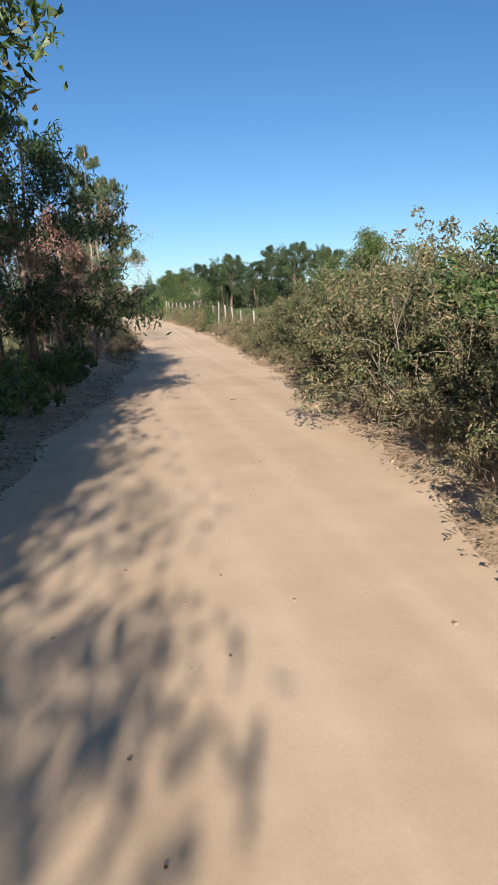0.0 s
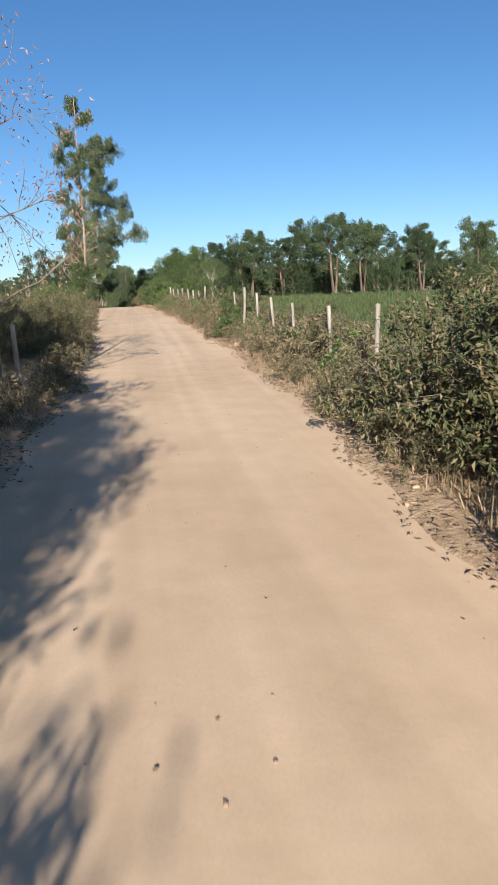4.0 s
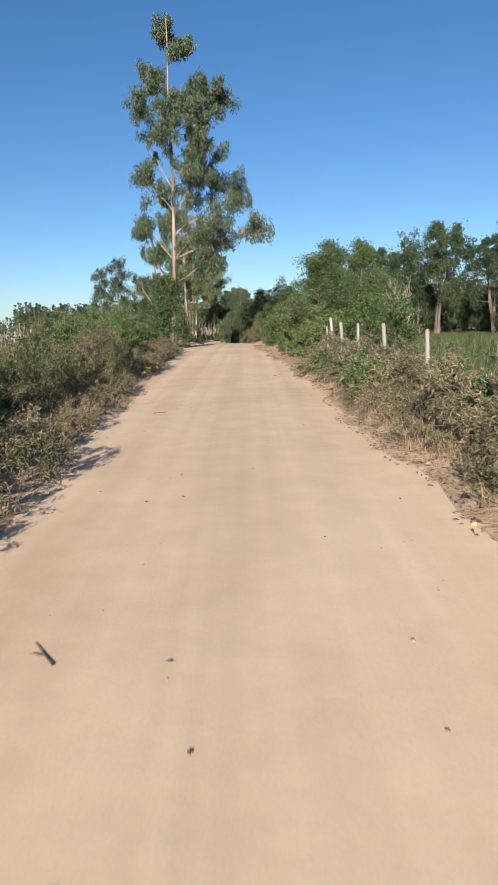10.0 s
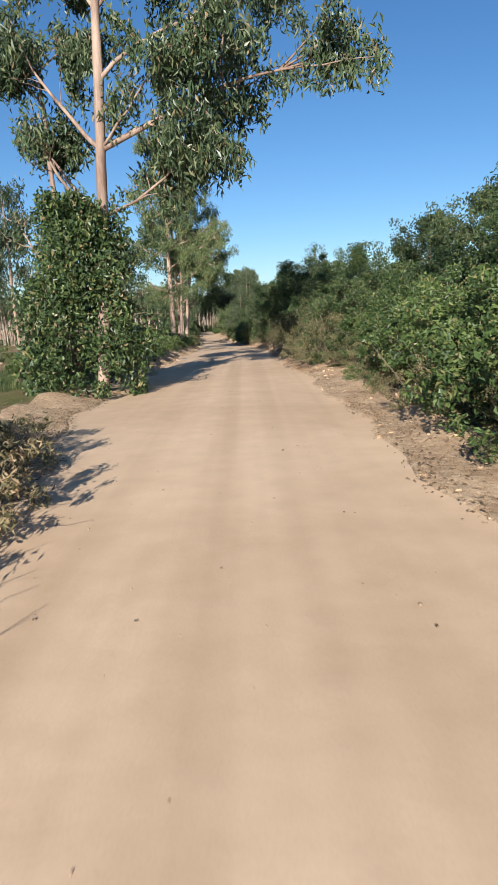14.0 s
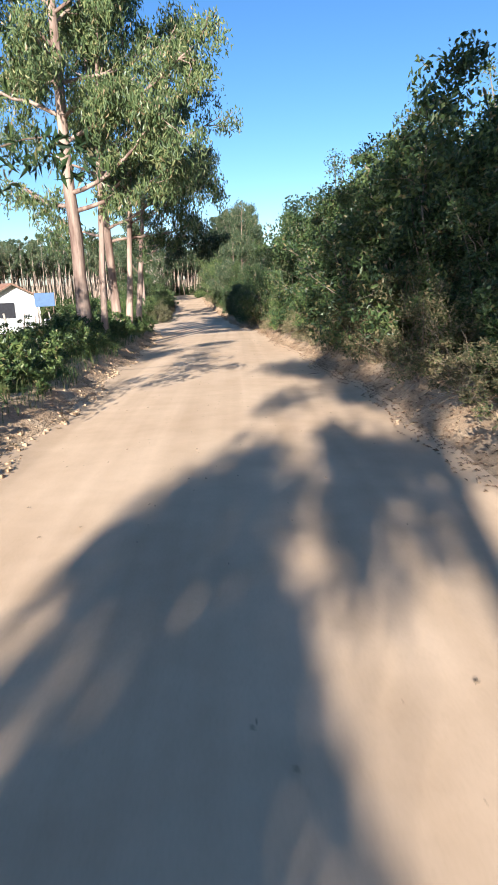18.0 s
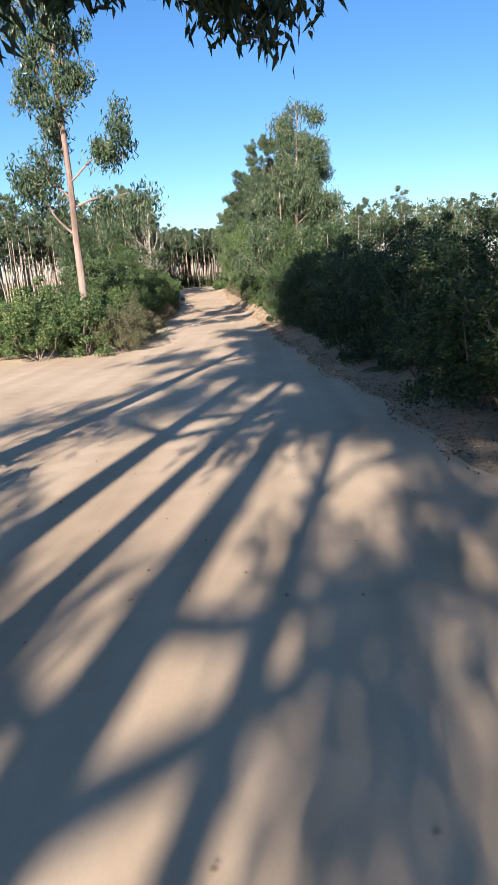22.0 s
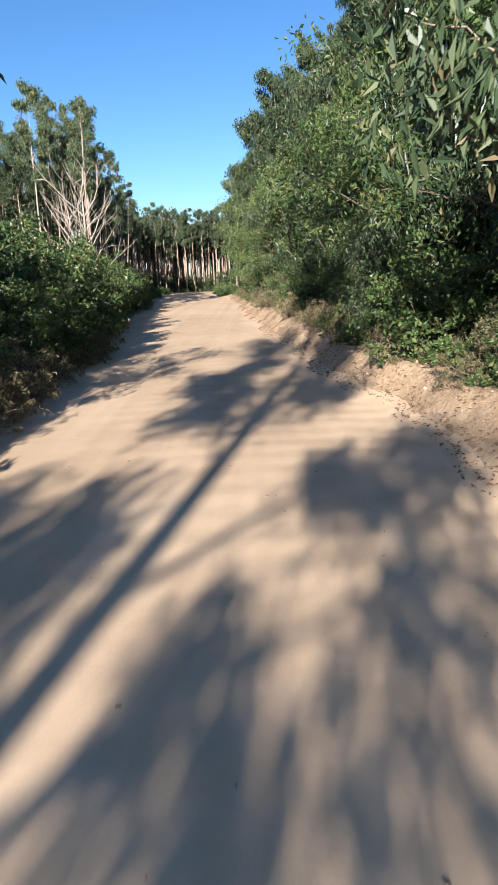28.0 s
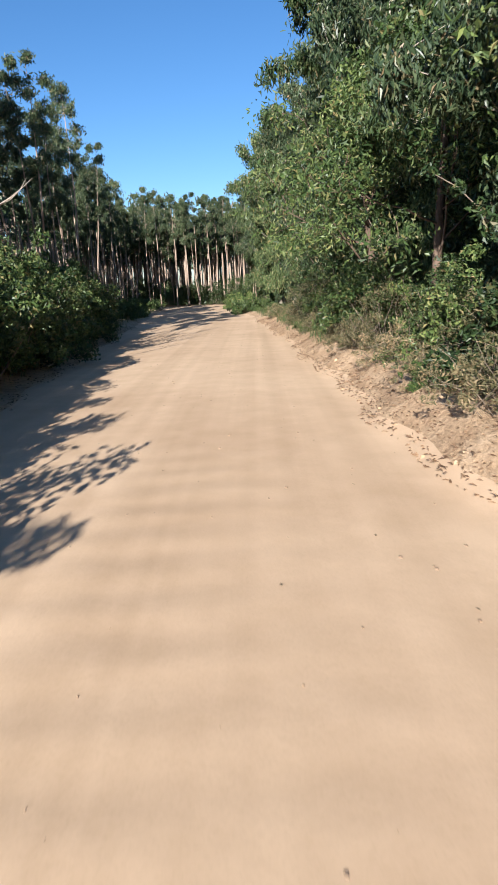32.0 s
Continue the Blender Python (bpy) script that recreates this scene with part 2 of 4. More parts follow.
# ---------------------------------------------------------------- mesh helpers
def build_mesh(name, verts, faces, material, smooth=False):
    """A mesh from arrays; faces is (n, 3) or (n, 4), or a list of such arrays."""
    groups = [np.asarray(f, np.int32) for f in (faces if isinstance(faces, list) else [faces]) if len(f)]
    verts = np.asarray(verts, np.float32)
    me = bpy.data.meshes.new(name)
    me.vertices.add(len(verts))
    me.vertices.foreach_set("co", verts.ravel())
    loops = np.concatenate([g.ravel() for g in groups])
    counts = np.concatenate([np.full(len(g), g.shape[1], np.int32) for g in groups])
    starts = np.concatenate([[0], np.cumsum(counts)[:-1]]).astype(np.int32)
    me.loops.add(len(loops))
    me.loops.foreach_set("vertex_index", loops)
    me.polygons.add(len(counts))
    me.polygons.foreach_set("loop_start", starts)
    me.polygons.foreach_set("use_smooth", np.full(len(counts), smooth))
    me.update(calc_edges=True)
    me.validate()
    me.materials.append(material)
    return me


def part(name, me, parent, label=""):
    ob = new(name, me)
    ob.parent = parent
    return tagged(ob, label) if label else ob


def unit(v):
    v = np.asarray(v, float)
    return v / (np.linalg.norm(v, axis=-1, keepdims=True) + 1e-12)


class Tubes:
    """Collects tapered tubes along polylines into one mesh."""

    def __init__(self):
        self.v, self.f, self.n = [], [], 0

    def add(self, pts, radii, sides=6, rng=None, rough=0.0):
        pts, radii = np.asarray(pts, float), np.asarray(radii, float)
        n = len(pts)
        tan = unit(np.gradient(pts, axis=0))
        ref = np.array([0.31, 0.95, 0.05]) if abs(tan[0][2]) > 0.5 else np.array([0.05, 0.1, 1.0])
        a = unit(np.cross(tan, ref))
        b = np.cross(tan, a)
        ang = np.linspace(0, 2 * np.pi, sides, endpoint=False)
        rad = radii[:, None] * (1 + (rng.normal(0, rough, (n, sides)) if rough else 0))
        ring = pts[:, None] + rad[..., None] * (np.cos(ang)[None, :, None] * a[:, None] + np.sin(ang)[None, :, None] * b[:, None])
        i = np.arange(n - 1)[:, None] * sides
        j = np.arange(sides)[None]
        k = (j + 1) % sides
        q = np.stack([i + j, i + k, i + sides + k, i + sides + j], -1).reshape(-1, 4) + self.n
        tip = n * sides + self.n
        cap = np.stack([(n - 1) * sides + j[0] + self.n, (n - 1) * sides + k[0] + self.n, np.full(sides, tip)], -1)
        self.v.append(ring.reshape(-1, 3))
        self.v.append(pts[-1:] + tan[-1:] * radii[-1])
        self.f.append((q, cap))
        self.n += n * sides + 1

    def mesh(self, name, material):
        return build_mesh(name, np.concatenate(self.v), [np.concatenate([q for q, _ in self.f]), np.concatenate([c for _, c in self.f])], material, True)


def leaf_mesh(name, centres, material, rng, length, width, droop=0.0, spread=1.0):
    """One folded leaf with its own tilt at each centre: base, two sides, tip."""
    n = len(centres)
    d = unit(rng.normal(0, spread, (n, 3)) + np.array([0, 0, -droop]))
    side = unit(np.cross(d, unit(rng.normal(0, 1, (n, 3)))))
    up = np.cross(side, d)
    ln = length * rng.uniform(0.6, 1.35, (n, 1))
    wd = width * rng.uniform(0.7, 1.3, (n, 1))
    base = centres - d * ln * 0.5
    mid = centres - d * ln * 0.06
    fold = up * wd * rng.uniform(0.1, 0.5, (n, 1))
    tip = centres + d * ln * 0.5 - up * ln * rng.uniform(-0.1, 0.25, (n, 1))
    v = np.stack([base, mid + side * wd * 0.5 + fold, tip, mid - side * wd * 0.5 + fold], 1).reshape(-1, 3)
    i = np.arange(n)[:, None] * 4
    return build_mesh(name, v, np.concatenate([i + [[0, 1, 2]], i + [[0, 2, 3]]]), material)


def bend(rng, start, way, length, n, wobble, rise=0.0):
    """A wandering polyline."""
    p, d = [np.asarray(start, float)], unit(way)
    for _ in range(n):
        d = unit(d + rng.normal(0, wobble, 3) + np.array([0, 0, rise]))
        p.append(p[-1] + d * length / n)
    return np.array(p)


def clustered(rng, centres, each, size, flat=0.8):
    """Points in uneven balls round the centres, denser towards their shells."""
    c = np.repeat(centres, each, axis=0)
    r = np.repeat(size * rng.uniform(0.7, 1.75, len(centres)), each)[:, None]
    d = unit(rng.normal(0, 1, c.shape)) * rng.uniform(0.05, 1, (len(c), 1)) ** 0.5
    return c + d * r * np.array([1, 1, flat])
# ---------------------------------------------------------------- the line of the road
ROAD = np.array(ROAD_KNOTS, float)      # x, y, z of its middle
_len = np.concatenate([[0], np.cumsum(np.linalg.norm(np.diff(ROAD[:, :2], axis=0), axis=1))])
_u = np.arange(0, _len[-1], 1.0)
# straight from knot to knot, then rounded over some metres
LINE = np.stack([np.convolve(np.pad(np.interp(_u, _len, ROAD[:, k]), 5, "edge"), np.ones(11) / 11, "valid") for k in range(3)], -1)[8:-8]
S_LINE = np.concatenate([[0], np.cumsum(np.linalg.norm(np.diff(LINE[:, :2], axis=0), axis=1))])
S_LINE -= np.interp(0.0, LINE[:, 1], S_LINE)        # 0 m where the drive starts
_d = np.gradient(LINE[:, :2], axis=0)
_d = unit(np.stack([np.convolve(np.pad(_d[:, k], 4, "edge"), np.ones(9) / 9, "valid") for k in (0, 1)], -1))


def centre(s):
    return np.stack([np.interp(s, S_LINE, LINE[:, k]) for k in range(3)], -1)


def heading(s):
    return unit(np.stack([np.interp(s, S_LINE, _d[:, k]) for k in (0, 1)], -1))


def edges(s):
    """Distance of the left and right edge of the driven road from its middle."""
    left = np.interp(s, EDGE_S, EDGE_L) + 0.10 * np.sin(s * 0.9) + 0.07 * np.sin(s * 2.3 + 1)
    right = np.interp(s, EDGE_S, EDGE_R) + 0.10 * np.sin(s * 0.8 + 2) + 0.07 * np.sin(s * 2.7)
    return left, right


def rise(s, o):
    """Height of the ground over the road's middle: a bank beside the road, then gently uneven land."""
    s, o = np.asarray(s, float), np.asarray(o, float)
    left, right = edges(s)
    out = np.where(o < 0, -o - left, o - right)
    bank = np.where(o < 0, np.interp(s, EDGE_S, BANK_L), np.interp(s, EDGE_S, BANK_R))
    run = np.where(o < 0, np.interp(s, [82, 90, 134, 138], [1.3, 0.8, 0.8, 1.3]), np.interp(s, [96, 102, 134, 140, 160, 166], [1.3, 0.7, 0.7, 1.3, 1.3, 0.6]))
    k = np.clip((out - 0.05) / run, 0, 1)
    rough = 0.05 * np.sin(s * 3.1 + o * 2) + 0.05 * np.sin(s * 1.3 - o * 3.7) + 0.03 * np.sin(s * 7.1 + o)
    far = 0.12 * np.sin(s * 0.21 + o * 0.17) * np.clip(out / 6, 0, 1)
    return bank * k * k * (3 - 2 * k) + rough * np.clip((out - 0.15) * 1.2, 0, 1) * np.clip(6 - out / 5, 0.2, 1) + far - 0.02 * np.clip(np.abs(o), 0, 2) ** 2 * (out < 0) * 0.5


def spot(s, o, lift=0.0):
    """The place s metres along the road and o metres to its right, on the ground."""
    s, o = np.broadcast_arrays(np.asarray(s, float), np.asarray(o, float))
    c, d = centre(s), heading(s)
    near = np.clip(o, -30, 30)
    far = o - near
    return np.stack([c[..., 0] + d[..., 1] * near + 0.99 * far, c[..., 1] - d[..., 0] * near + 0.1 * far, c[..., 2] + rise(s, o) + lift], -1)


def place(s, o, turn=0.0, size=1.0, lift=0.0, tilt=(0, 0)):
    x, y, z = (float(v) for v in spot(s, o, lift))
    return pose(x, y, z, tilt[0], tilt[1], turn) @ Matrix.Scale(size, 4)


def sheet(name, s, o, material, lift=0.0):
    """A surface over a grid of road distances s and offsets o (o may be a (len(s), k) array)."""
    o = np.asarray(o, float)
    if o.ndim == 1:
        o = np.repeat(o[None], len(s), 0)
    ss = np.repeat(np.asarray(s, float)[:, None], o.shape[1], 1)
    p = spot(ss, o, lift)
    n, k = o.shape
    i = (np.arange(n - 1)[:, None] * k + np.arange(k - 1)[None]).reshape(-1)
    return build_mesh(name, p.reshape(-1, 3), np.stack([i, i + 1, i + k + 1, i + k], -1), material, True)

# ---------------------------------------------------------------- plants
def shrub_meshes(seed, radius, height, leaves, length, width, leaf, wood, clusters=90, each=None, droop=0.2, bare=0.0):
    """Stems from the ground and an uneven mass of leaves in clumps with gaps."""
    rng = np.random.default_rng(seed)
    each = each or max(8, leaves // clusters)
    u = rng.uniform(0, 2 * np.pi, clusters)
    h = rng.uniform(0.05, 1.0, clusters) ** 0.8
    lump = 1 + 0.28 * np.sin(3 * u + seed) + 0.22 * np.sin(5 * u + 2 * seed) + rng.normal(0, 0.14, clusters)
    prof = np.sqrt(np.clip(1 - (h - 0.28) ** 2 / 0.62, 0.02, 1))
    rr = radius * lump * prof * rng.uniform(0.35, 1.0, clusters) ** 0.45
    top = height * (1 + 0.22 * np.sin(2 * u + seed * 1.7) + rng.normal(0, 0.09, clusters))
    c = np.stack([np.cos(u) * rr, np.sin(u) * rr, np.clip(h * top, 0.08, None)], -1)
    t = Tubes()
    stems = max(7, clusters // 7)
    for i in rng.choice(clusters, stems, replace=False):
        foot = np.array([*(rng.normal(0, radius * 0.22, 2)), -0.15])
        mid = (foot + c[i]) / 2 + rng.normal(0, 0.1 * radius, 3)
        t.add([foot, mid, c[i] * 1.02], [0.012 * height, 0.008 * height, 0.003 * height], 4)
    for i in range(int(bare * clusters)):
        k = rng.integers(clusters)
        p = bend(rng, c[k] * 0.6, c[k] + rng.normal(0, 0.3, 3), radius * rng.uniform(0.6, 1.1), 4, 0.3)
        t.add(p, [0.008, 0.006, 0.005, 0.003, 0.002], 3)
    # leafy shoots that stand out of the mass
    shoots = []
    for i in range(7):
        k = int(rng.integers(clusters))
        b = bend(rng, c[k] * [0.7, 0.7, 0.6], [c[k][0] * 0.4, c[k][1] * 0.4, height], height * rng.uniform(0.45, 0.8), 5, 0.18)
        t.add(b, 0.006 * height * np.linspace(1, 0.3, 6), 4)
        shoots += [b[5], b[4], b[3]]
    ball = 0.11 * (radius + height) / 2 + 0.04
    pts = np.concatenate([clustered(rng, c, each, ball), clustered(rng, np.array(shoots), max(5, each // 3), ball * 0.55)])
    pts[:, 2] = np.abs(pts[:, 2])
    return t.mesh("stems", wood), leaf_mesh("foliage", pts, leaf, rng, length, width, droop)


def one_mesh(name, stems, leaves):
    """Leaves and thin stems of a small plant as one mesh with two materials."""
    stems.polygons.foreach_set("material_index", np.ones(len(stems.polygons), np.int32))
    bm = bmesh.new()
    bm.from_mesh(leaves)
    bm.from_mesh(stems)
    me = bpy.data.meshes.new(name)
    bm.to_mesh(me)
    bm.free()
    me.materials.append(leaves.materials[0])
    me.materials.append(stems.materials[0])
    return me


def tree_meshes(seed, height, girth, clear, spread, leaf, wood, leaves=9000, length=0.12, width=0.03, droop=1.0,
                limbs=14, lean=0.02, trunks=1, puff=0.55, rise=0.06, forked=0.5, bare=0.0, dome=False):
    """Tapered trunk(s), limbs, twigs and a crown of leaf clumps that leaves gaps."""
    rng = np.random.default_rng(seed)
    t, tips, dead = Tubes(), [], []
    for k in range(trunks):
        way = np.array([rng.normal(0, lean) + (0.12 * (k - (trunks - 1) / 2) if trunks > 1 else 0), rng.normal(0, lean), 1])
        hk = height * (1 if k == 0 else rng.uniform(0.75, 0.95))
        n = 14
        p = bend(rng, [0.25 * (k - (trunks - 1) / 2), 0, -0.3], way, hk, n, 0.035, 0.05)
        q = np.linspace(0, 1, n + 1)
        r = girth * (1 - q) ** 0.85 * (0.95 if k == 0 else 0.75) + 0.012
        r[0] *= 1.45
        t.add(p, r, 10, rng, 0.05)
        for i in range(limbs):
            f = clear + (1 - clear) * (i + rng.uniform(0, 0.9)) / limbs
            j = min(int(f * n), n - 1)
            a = f * n - j
            s = p[j] * (1 - a) + p[j + 1] * a
            az = i * 2.4 + rng.normal(0, 0.5)
            prof = math.sin(min(1.0, (f - clear) / (1 - clear) * 0.85 + 0.28) * math.pi) ** 0.7
            if dome:
                prof = math.sqrt(max(0.1, 1 - (2 * (f - clear) / (1 - clear) - 0.95) ** 2))
            ln = spread * max(prof, 0.18) * rng.uniform(0.65, 1.2)
            up = rng.uniform(0.15, 1.0) * forked * 2
            b = bend(rng, s, [math.cos(az), math.sin(az), up], ln, 6, 0.16, rise)
            rb = max(0.012, girth * (1 - f) * 0.42)
            t.add(b, rb * np.linspace(1, 0.22, 7), 5)
            if rng.uniform() < bare:
                continue
            for m in range(5):
                g = rng.uniform(0.35, 1.0)
                jj = min(int(g * 6), 5)
                s2 = b[jj] + (b[jj + 1] - b[jj]) * (g * 6 - jj)
                d2 = unit(b[jj + 1] - b[jj]) + rng.normal(0, 0.65, 3) + [0, 0, 0.15]
                tw = bend(rng, s2, d2, ln * rng.uniform(0.22, 0.45), 4, 0.28, -0.02)
                t.add(tw, rb * 0.28 * np.linspace(1, 0.2, 5) + 0.003, 4)
                tips += [tw[4], tw[3], tw[2]]
            tips += [b[6], b[5]]
        tips += [p[-1], p[-2]]
    tips = np.array(tips)
    each = max(6, leaves // len(tips))
    pts = clustered(rng, tips, each, puff * 0.5, 0.8)
    pts[:, 2] -= rng.uniform(0, puff * 0.4 * droop, len(pts))
    return t.mesh("trunk", wood), leaf_mesh("crown", pts, leaf, rng, length, width, droop, 0.8)


def gum_meshes(seed, height, stems, limbs, spread, leaf, wood, leaves=30000, auto=14, clear=0.35, puff=0.27, length=0.19, width=0.05, taper=0.6):
    """A eucalyptus: stems (x, y, lean to the right, share of the height, radius), given limbs (stem, share of its height, way, length)
    and others all round; twigs bear hanging sprays of long leaves in bunches with gaps between them."""
    rng = np.random.default_rng(seed)
    t, tips, lines = Tubes(), [], []
    for x, y, lean, share, girth in stems:
        p = bend(rng, [x, y, -0.3], [lean, 0, 1], height * share, 14, 0.025, 0.03)
        r = girth * (1 - np.linspace(0, 1, 15)) ** 0.8 + 0.015
        r[0] *= 1.5
        r[1] *= 1.1
        t.add(p, r, 10, rng, 0.06)
        lines.append((p, girth, share))
        tips += [p[14]] * 3

    def limb(p, girth, f, way, ln):
        j = min(int(f * 14), 13)
        s0 = p[j] + (p[j + 1] - p[j]) * (f * 14 - j)
        b = bend(rng, s0, way, ln, 8, 0.14, 0.03)
        rb = max(0.014, girth * (1 - f) ** 0.8 * 0.5)
        t.add(b, rb * np.linspace(1, 0.2, 9), 6)
        for m in range(max(3, int(ln * 2.2))):
            g = rng.uniform(0.3, 1.0)
            k = min(int(g * 8), 7)
            tw = bend(rng, b[k], unit(b[k + 1] - b[k]) + rng.normal(0, 0.6, 3) + [0, 0, 0.1], rng.uniform(0.5, 0.55 + 0.16 * ln), 5, 0.25, 0.0)
            t.add(tw, rb * 0.3 * np.linspace(1, 0.2, 6) + 0.003, 4)
            for q in tw[3:]:
                for c in range(2):
                    tips.append(q + rng.normal(0, 0.16, 3) - [0, 0, rng.uniform(0, 0.3)])
        tips.extend([b[8], b[8] - [0, 0, 0.25], b[7]])

    for k, f, way, ln in limbs:
        limb(lines[k][0], lines[k][1], f, way, ln)
    for p, girth, share in lines:
        for i in range(max(3, int(auto * share))):
            f = clear + (0.98 - clear) * (i + rng.uniform(0, 0.9)) / max(3, int(auto * share))
            az = i * 2.4 + rng.normal(0, 0.5)
            limb(p, girth, f, [math.cos(az), math.sin(az), rng.uniform(0.3, 1.1)], max(0.5, spread * (1 - taper * (f - clear) / (1 - clear)) * rng.uniform(0.6, 1.15)))
    c = np.array(tips)
    pts = clustered(rng, c, max(6, leaves // len(c)), puff, 1.0)
    pts[:, 2] -= rng.uniform(0, 0.3, len(pts))
    return t.mesh("trunk", wood), leaf_mesh("crown", pts, leaf, rng, length, width, 1.3, 0.75)


def bare_tree_mesh(seed, height, girth, wood, limbs=16, spread=2.6):
    rng = np.random.default_rng(seed)
    t = Tubes()
    p = bend(rng, [0, 0, -0.2], [0.03, 0, 1], height * 0.8, 9, 0.06, 0.05)
    t.add(p, girth * np.linspace(1, 0.25, 10), 8, rng, 0.05)
    for i in range(limbs):
        f = 0.25 + 0.75 * i / limbs
        j = min(int(f * 9), 8)
        az = i * 2.4 + rng.normal(0, 0.4)
        b = bend(rng, p[j], [math.cos(az), math.sin(az), 1.0], spread * rng.uniform(0.7, 1.2), 6, 0.15, 0.12)
        t.add(b, girth * 0.4 * np.linspace(1, 0.15, 7), 5)
        for m in range(5):
            k = rng.integers(1, 6)
            w = bend(rng, b[k], unit(b[k + 1] - b[k]) + rng.normal(0, 0.5, 3) + [0, 0, 0.3], spread * 0.4, 4, 0.2, 0.1)
            t.add(w, girth * 0.14 * np.linspace(1, 0.15, 5) + 0.002, 4)
    return t.mesh("trunk", wood)


def grass_mesh(name, rng, feet, height, width, material, lean=0.6):
    """A bent blade of three segments at each foot."""
    n = len(feet)
    h = height * rng.uniform(0.45, 1.25, (n, 1))
    az = rng.uniform(0, 2 * np.pi, n)
    out = np.stack([np.cos(az), np.sin(az), 0 * az], -1)
    side = np.stack([-np.sin(az), np.cos(az), 0 * az], -1)
    side = unit(side + rng.normal(0, 0.5, (n, 3)) * [1, 1, 0])
    bow = rng.uniform(0.05, 1, (n, 1)) * lean * 2
    up = np.array([0, 0, 1.0])
    a = feet
    b = feet + h * (0.55 * up + 0.22 * bow * out)
    c = feet + h * ((1.0 - 0.3 * bow) * up + 0.8 * bow * out)
    w = width * rng.uniform(0.6, 1.4, (n, 1))
    v = np.stack([a - side * w / 2, a + side * w / 2, b + side * w * 0.4, b - side * w * 0.4, c], 1).reshape(-1, 3)
    i = np.arange(n)[:, None] * 5
    return build_mesh(name, v, [i + [[0, 1, 2, 3]], i + [[3, 2, 4]]], material)


def thing(name, label, category, m, meshes, names, group="", part_labels=()):
    e = new(name)
    e.empty_display_size = 0.2
    for k, (nm, me) in enumerate(zip(names, meshes)):
        part(nm, me, e, part_labels[k] if k < len(part_labels) else "")
    e.matrix_basis = m
    return tagged(e, label, category, group)

# ---------------------------------------------------------------- surfaces
SOIL, GROUND, FIELD, BANK = soil_mat(), ground_mat(), field_mat(), bank_mat()
LEAF_DRY = leaf_mat("dry_brush_leaf", [(0.0, (0.06, 0.07, 0.033)), (0.45, (0.115, 0.13, 0.055)), (0.75, (0.185, 0.155, 0.08)), (1.0, (0.31, 0.23, 0.14))], 0.25, 0.55)
LEAF_STRAW = leaf_mat("straw_leaf", [(0.0, (0.085, 0.085, 0.045)), (0.4, (0.155, 0.145, 0.075)), (0.75, (0.26, 0.205, 0.115)), (1.0, (0.40, 0.30, 0.19))], 0.25, 0.65)
LEAF_GREEN = leaf_mat("bush_leaf", [(0.0, (0.035, 0.062, 0.022)), (0.55, (0.085, 0.135, 0.042)), (0.88, (0.16, 0.205, 0.07)), (1.0, (0.26, 0.21, 0.10))], 0.25, 0.42)
LEAF_DARK = leaf_mat("thicket_leaf", [(0.0, (0.024, 0.042, 0.018)), (0.6, (0.052, 0.09, 0.033)), (0.88, (0.105, 0.145, 0.05)), (1.0, (0.22, 0.17, 0.09))], 0.2, 0.42)
LEAF_FAR = leaf_mat("pasture_tree_leaf", [(0.0, (0.03, 0.055, 0.024)), (0.7, (0.065, 0.095, 0.04)), (1.0, (0.13, 0.145, 0.06))], 0.2, 0.6)
LEAF_EUC = leaf_mat("eucalyptus_leaf", [(0.0, (0.035, 0.06, 0.032)), (0.6, (0.075, 0.11, 0.055)), (0.9, (0.14, 0.165, 0.085)), (1.0, (0.27, 0.20, 0.12))], 0.2, 0.38)
LEAF_EUC2 = leaf_mat("bright_eucalyptus_leaf", [(0.0, (0.05, 0.085, 0.035)), (0.6, (0.105, 0.15, 0.062)), (0.9, (0.19, 0.22, 0.095)), (1.0, (0.30, 0.23, 0.13))], 0.28, 0.38)
LEAF_PINK = leaf_mat("withered_leaf", [(0.0, (0.11, 0.085, 0.05)), (0.5, (0.27, 0.15, 0.115)), (1.0, (0.40, 0.26, 0.21))], 0.3, 0.7)
GRASS_DRY = leaf_mat("dry_grass", [(0.0, (0.12, 0.11, 0.055)), (0.5, (0.25, 0.185, 0.105)), (1.0, (0.38, 0.285, 0.185))], 0.25, 0.7)
GRASS_GREEN = leaf_mat("green_grass", [(0.0, (0.075, 0.115, 0.038)), (0.6, (0.13, 0.175, 0.06)), (1.0, (0.25, 0.23, 0.11))], 0.3, 0.6)
LITTER = leaf_mat("leaf_litter", [(0.0, (0.09, 0.055, 0.032)), (0.5, (0.20, 0.13, 0.075)), (1.0, (0.36, 0.26, 0.17))], 0.1, 0.8)
WOOD = bark_mat("grey_stem", (0.13, 0.10, 0.075), (0.30, 0.25, 0.19))
BARK_PALE = bark_mat("pale_bark", (0.17, 0.11, 0.085), (0.42, 0.315, 0.25), 2.6, (1, 1, 0.13), 0.49)
BARK_DARK = bark_mat("dark_bark", (0.08, 0.055, 0.04), (0.22, 0.16, 0.12), 2.5)
BARK_POLE = bark_mat("pole_bark", (0.26, 0.19, 0.145), (0.48, 0.385, 0.31), 1.5)
BARK_DEAD = bark_mat("bleached_wood", (0.30, 0.25, 0.20), (0.50, 0.44, 0.37), 3.0)
POST = bark_mat("weathered_post", (0.21, 0.18, 0.15), (0.47, 0.42, 0.35), 6.0, (1, 1, 0.15))
WIRE = plain_mat("fence_wire", (0.18, 0.16, 0.15), 0.6)

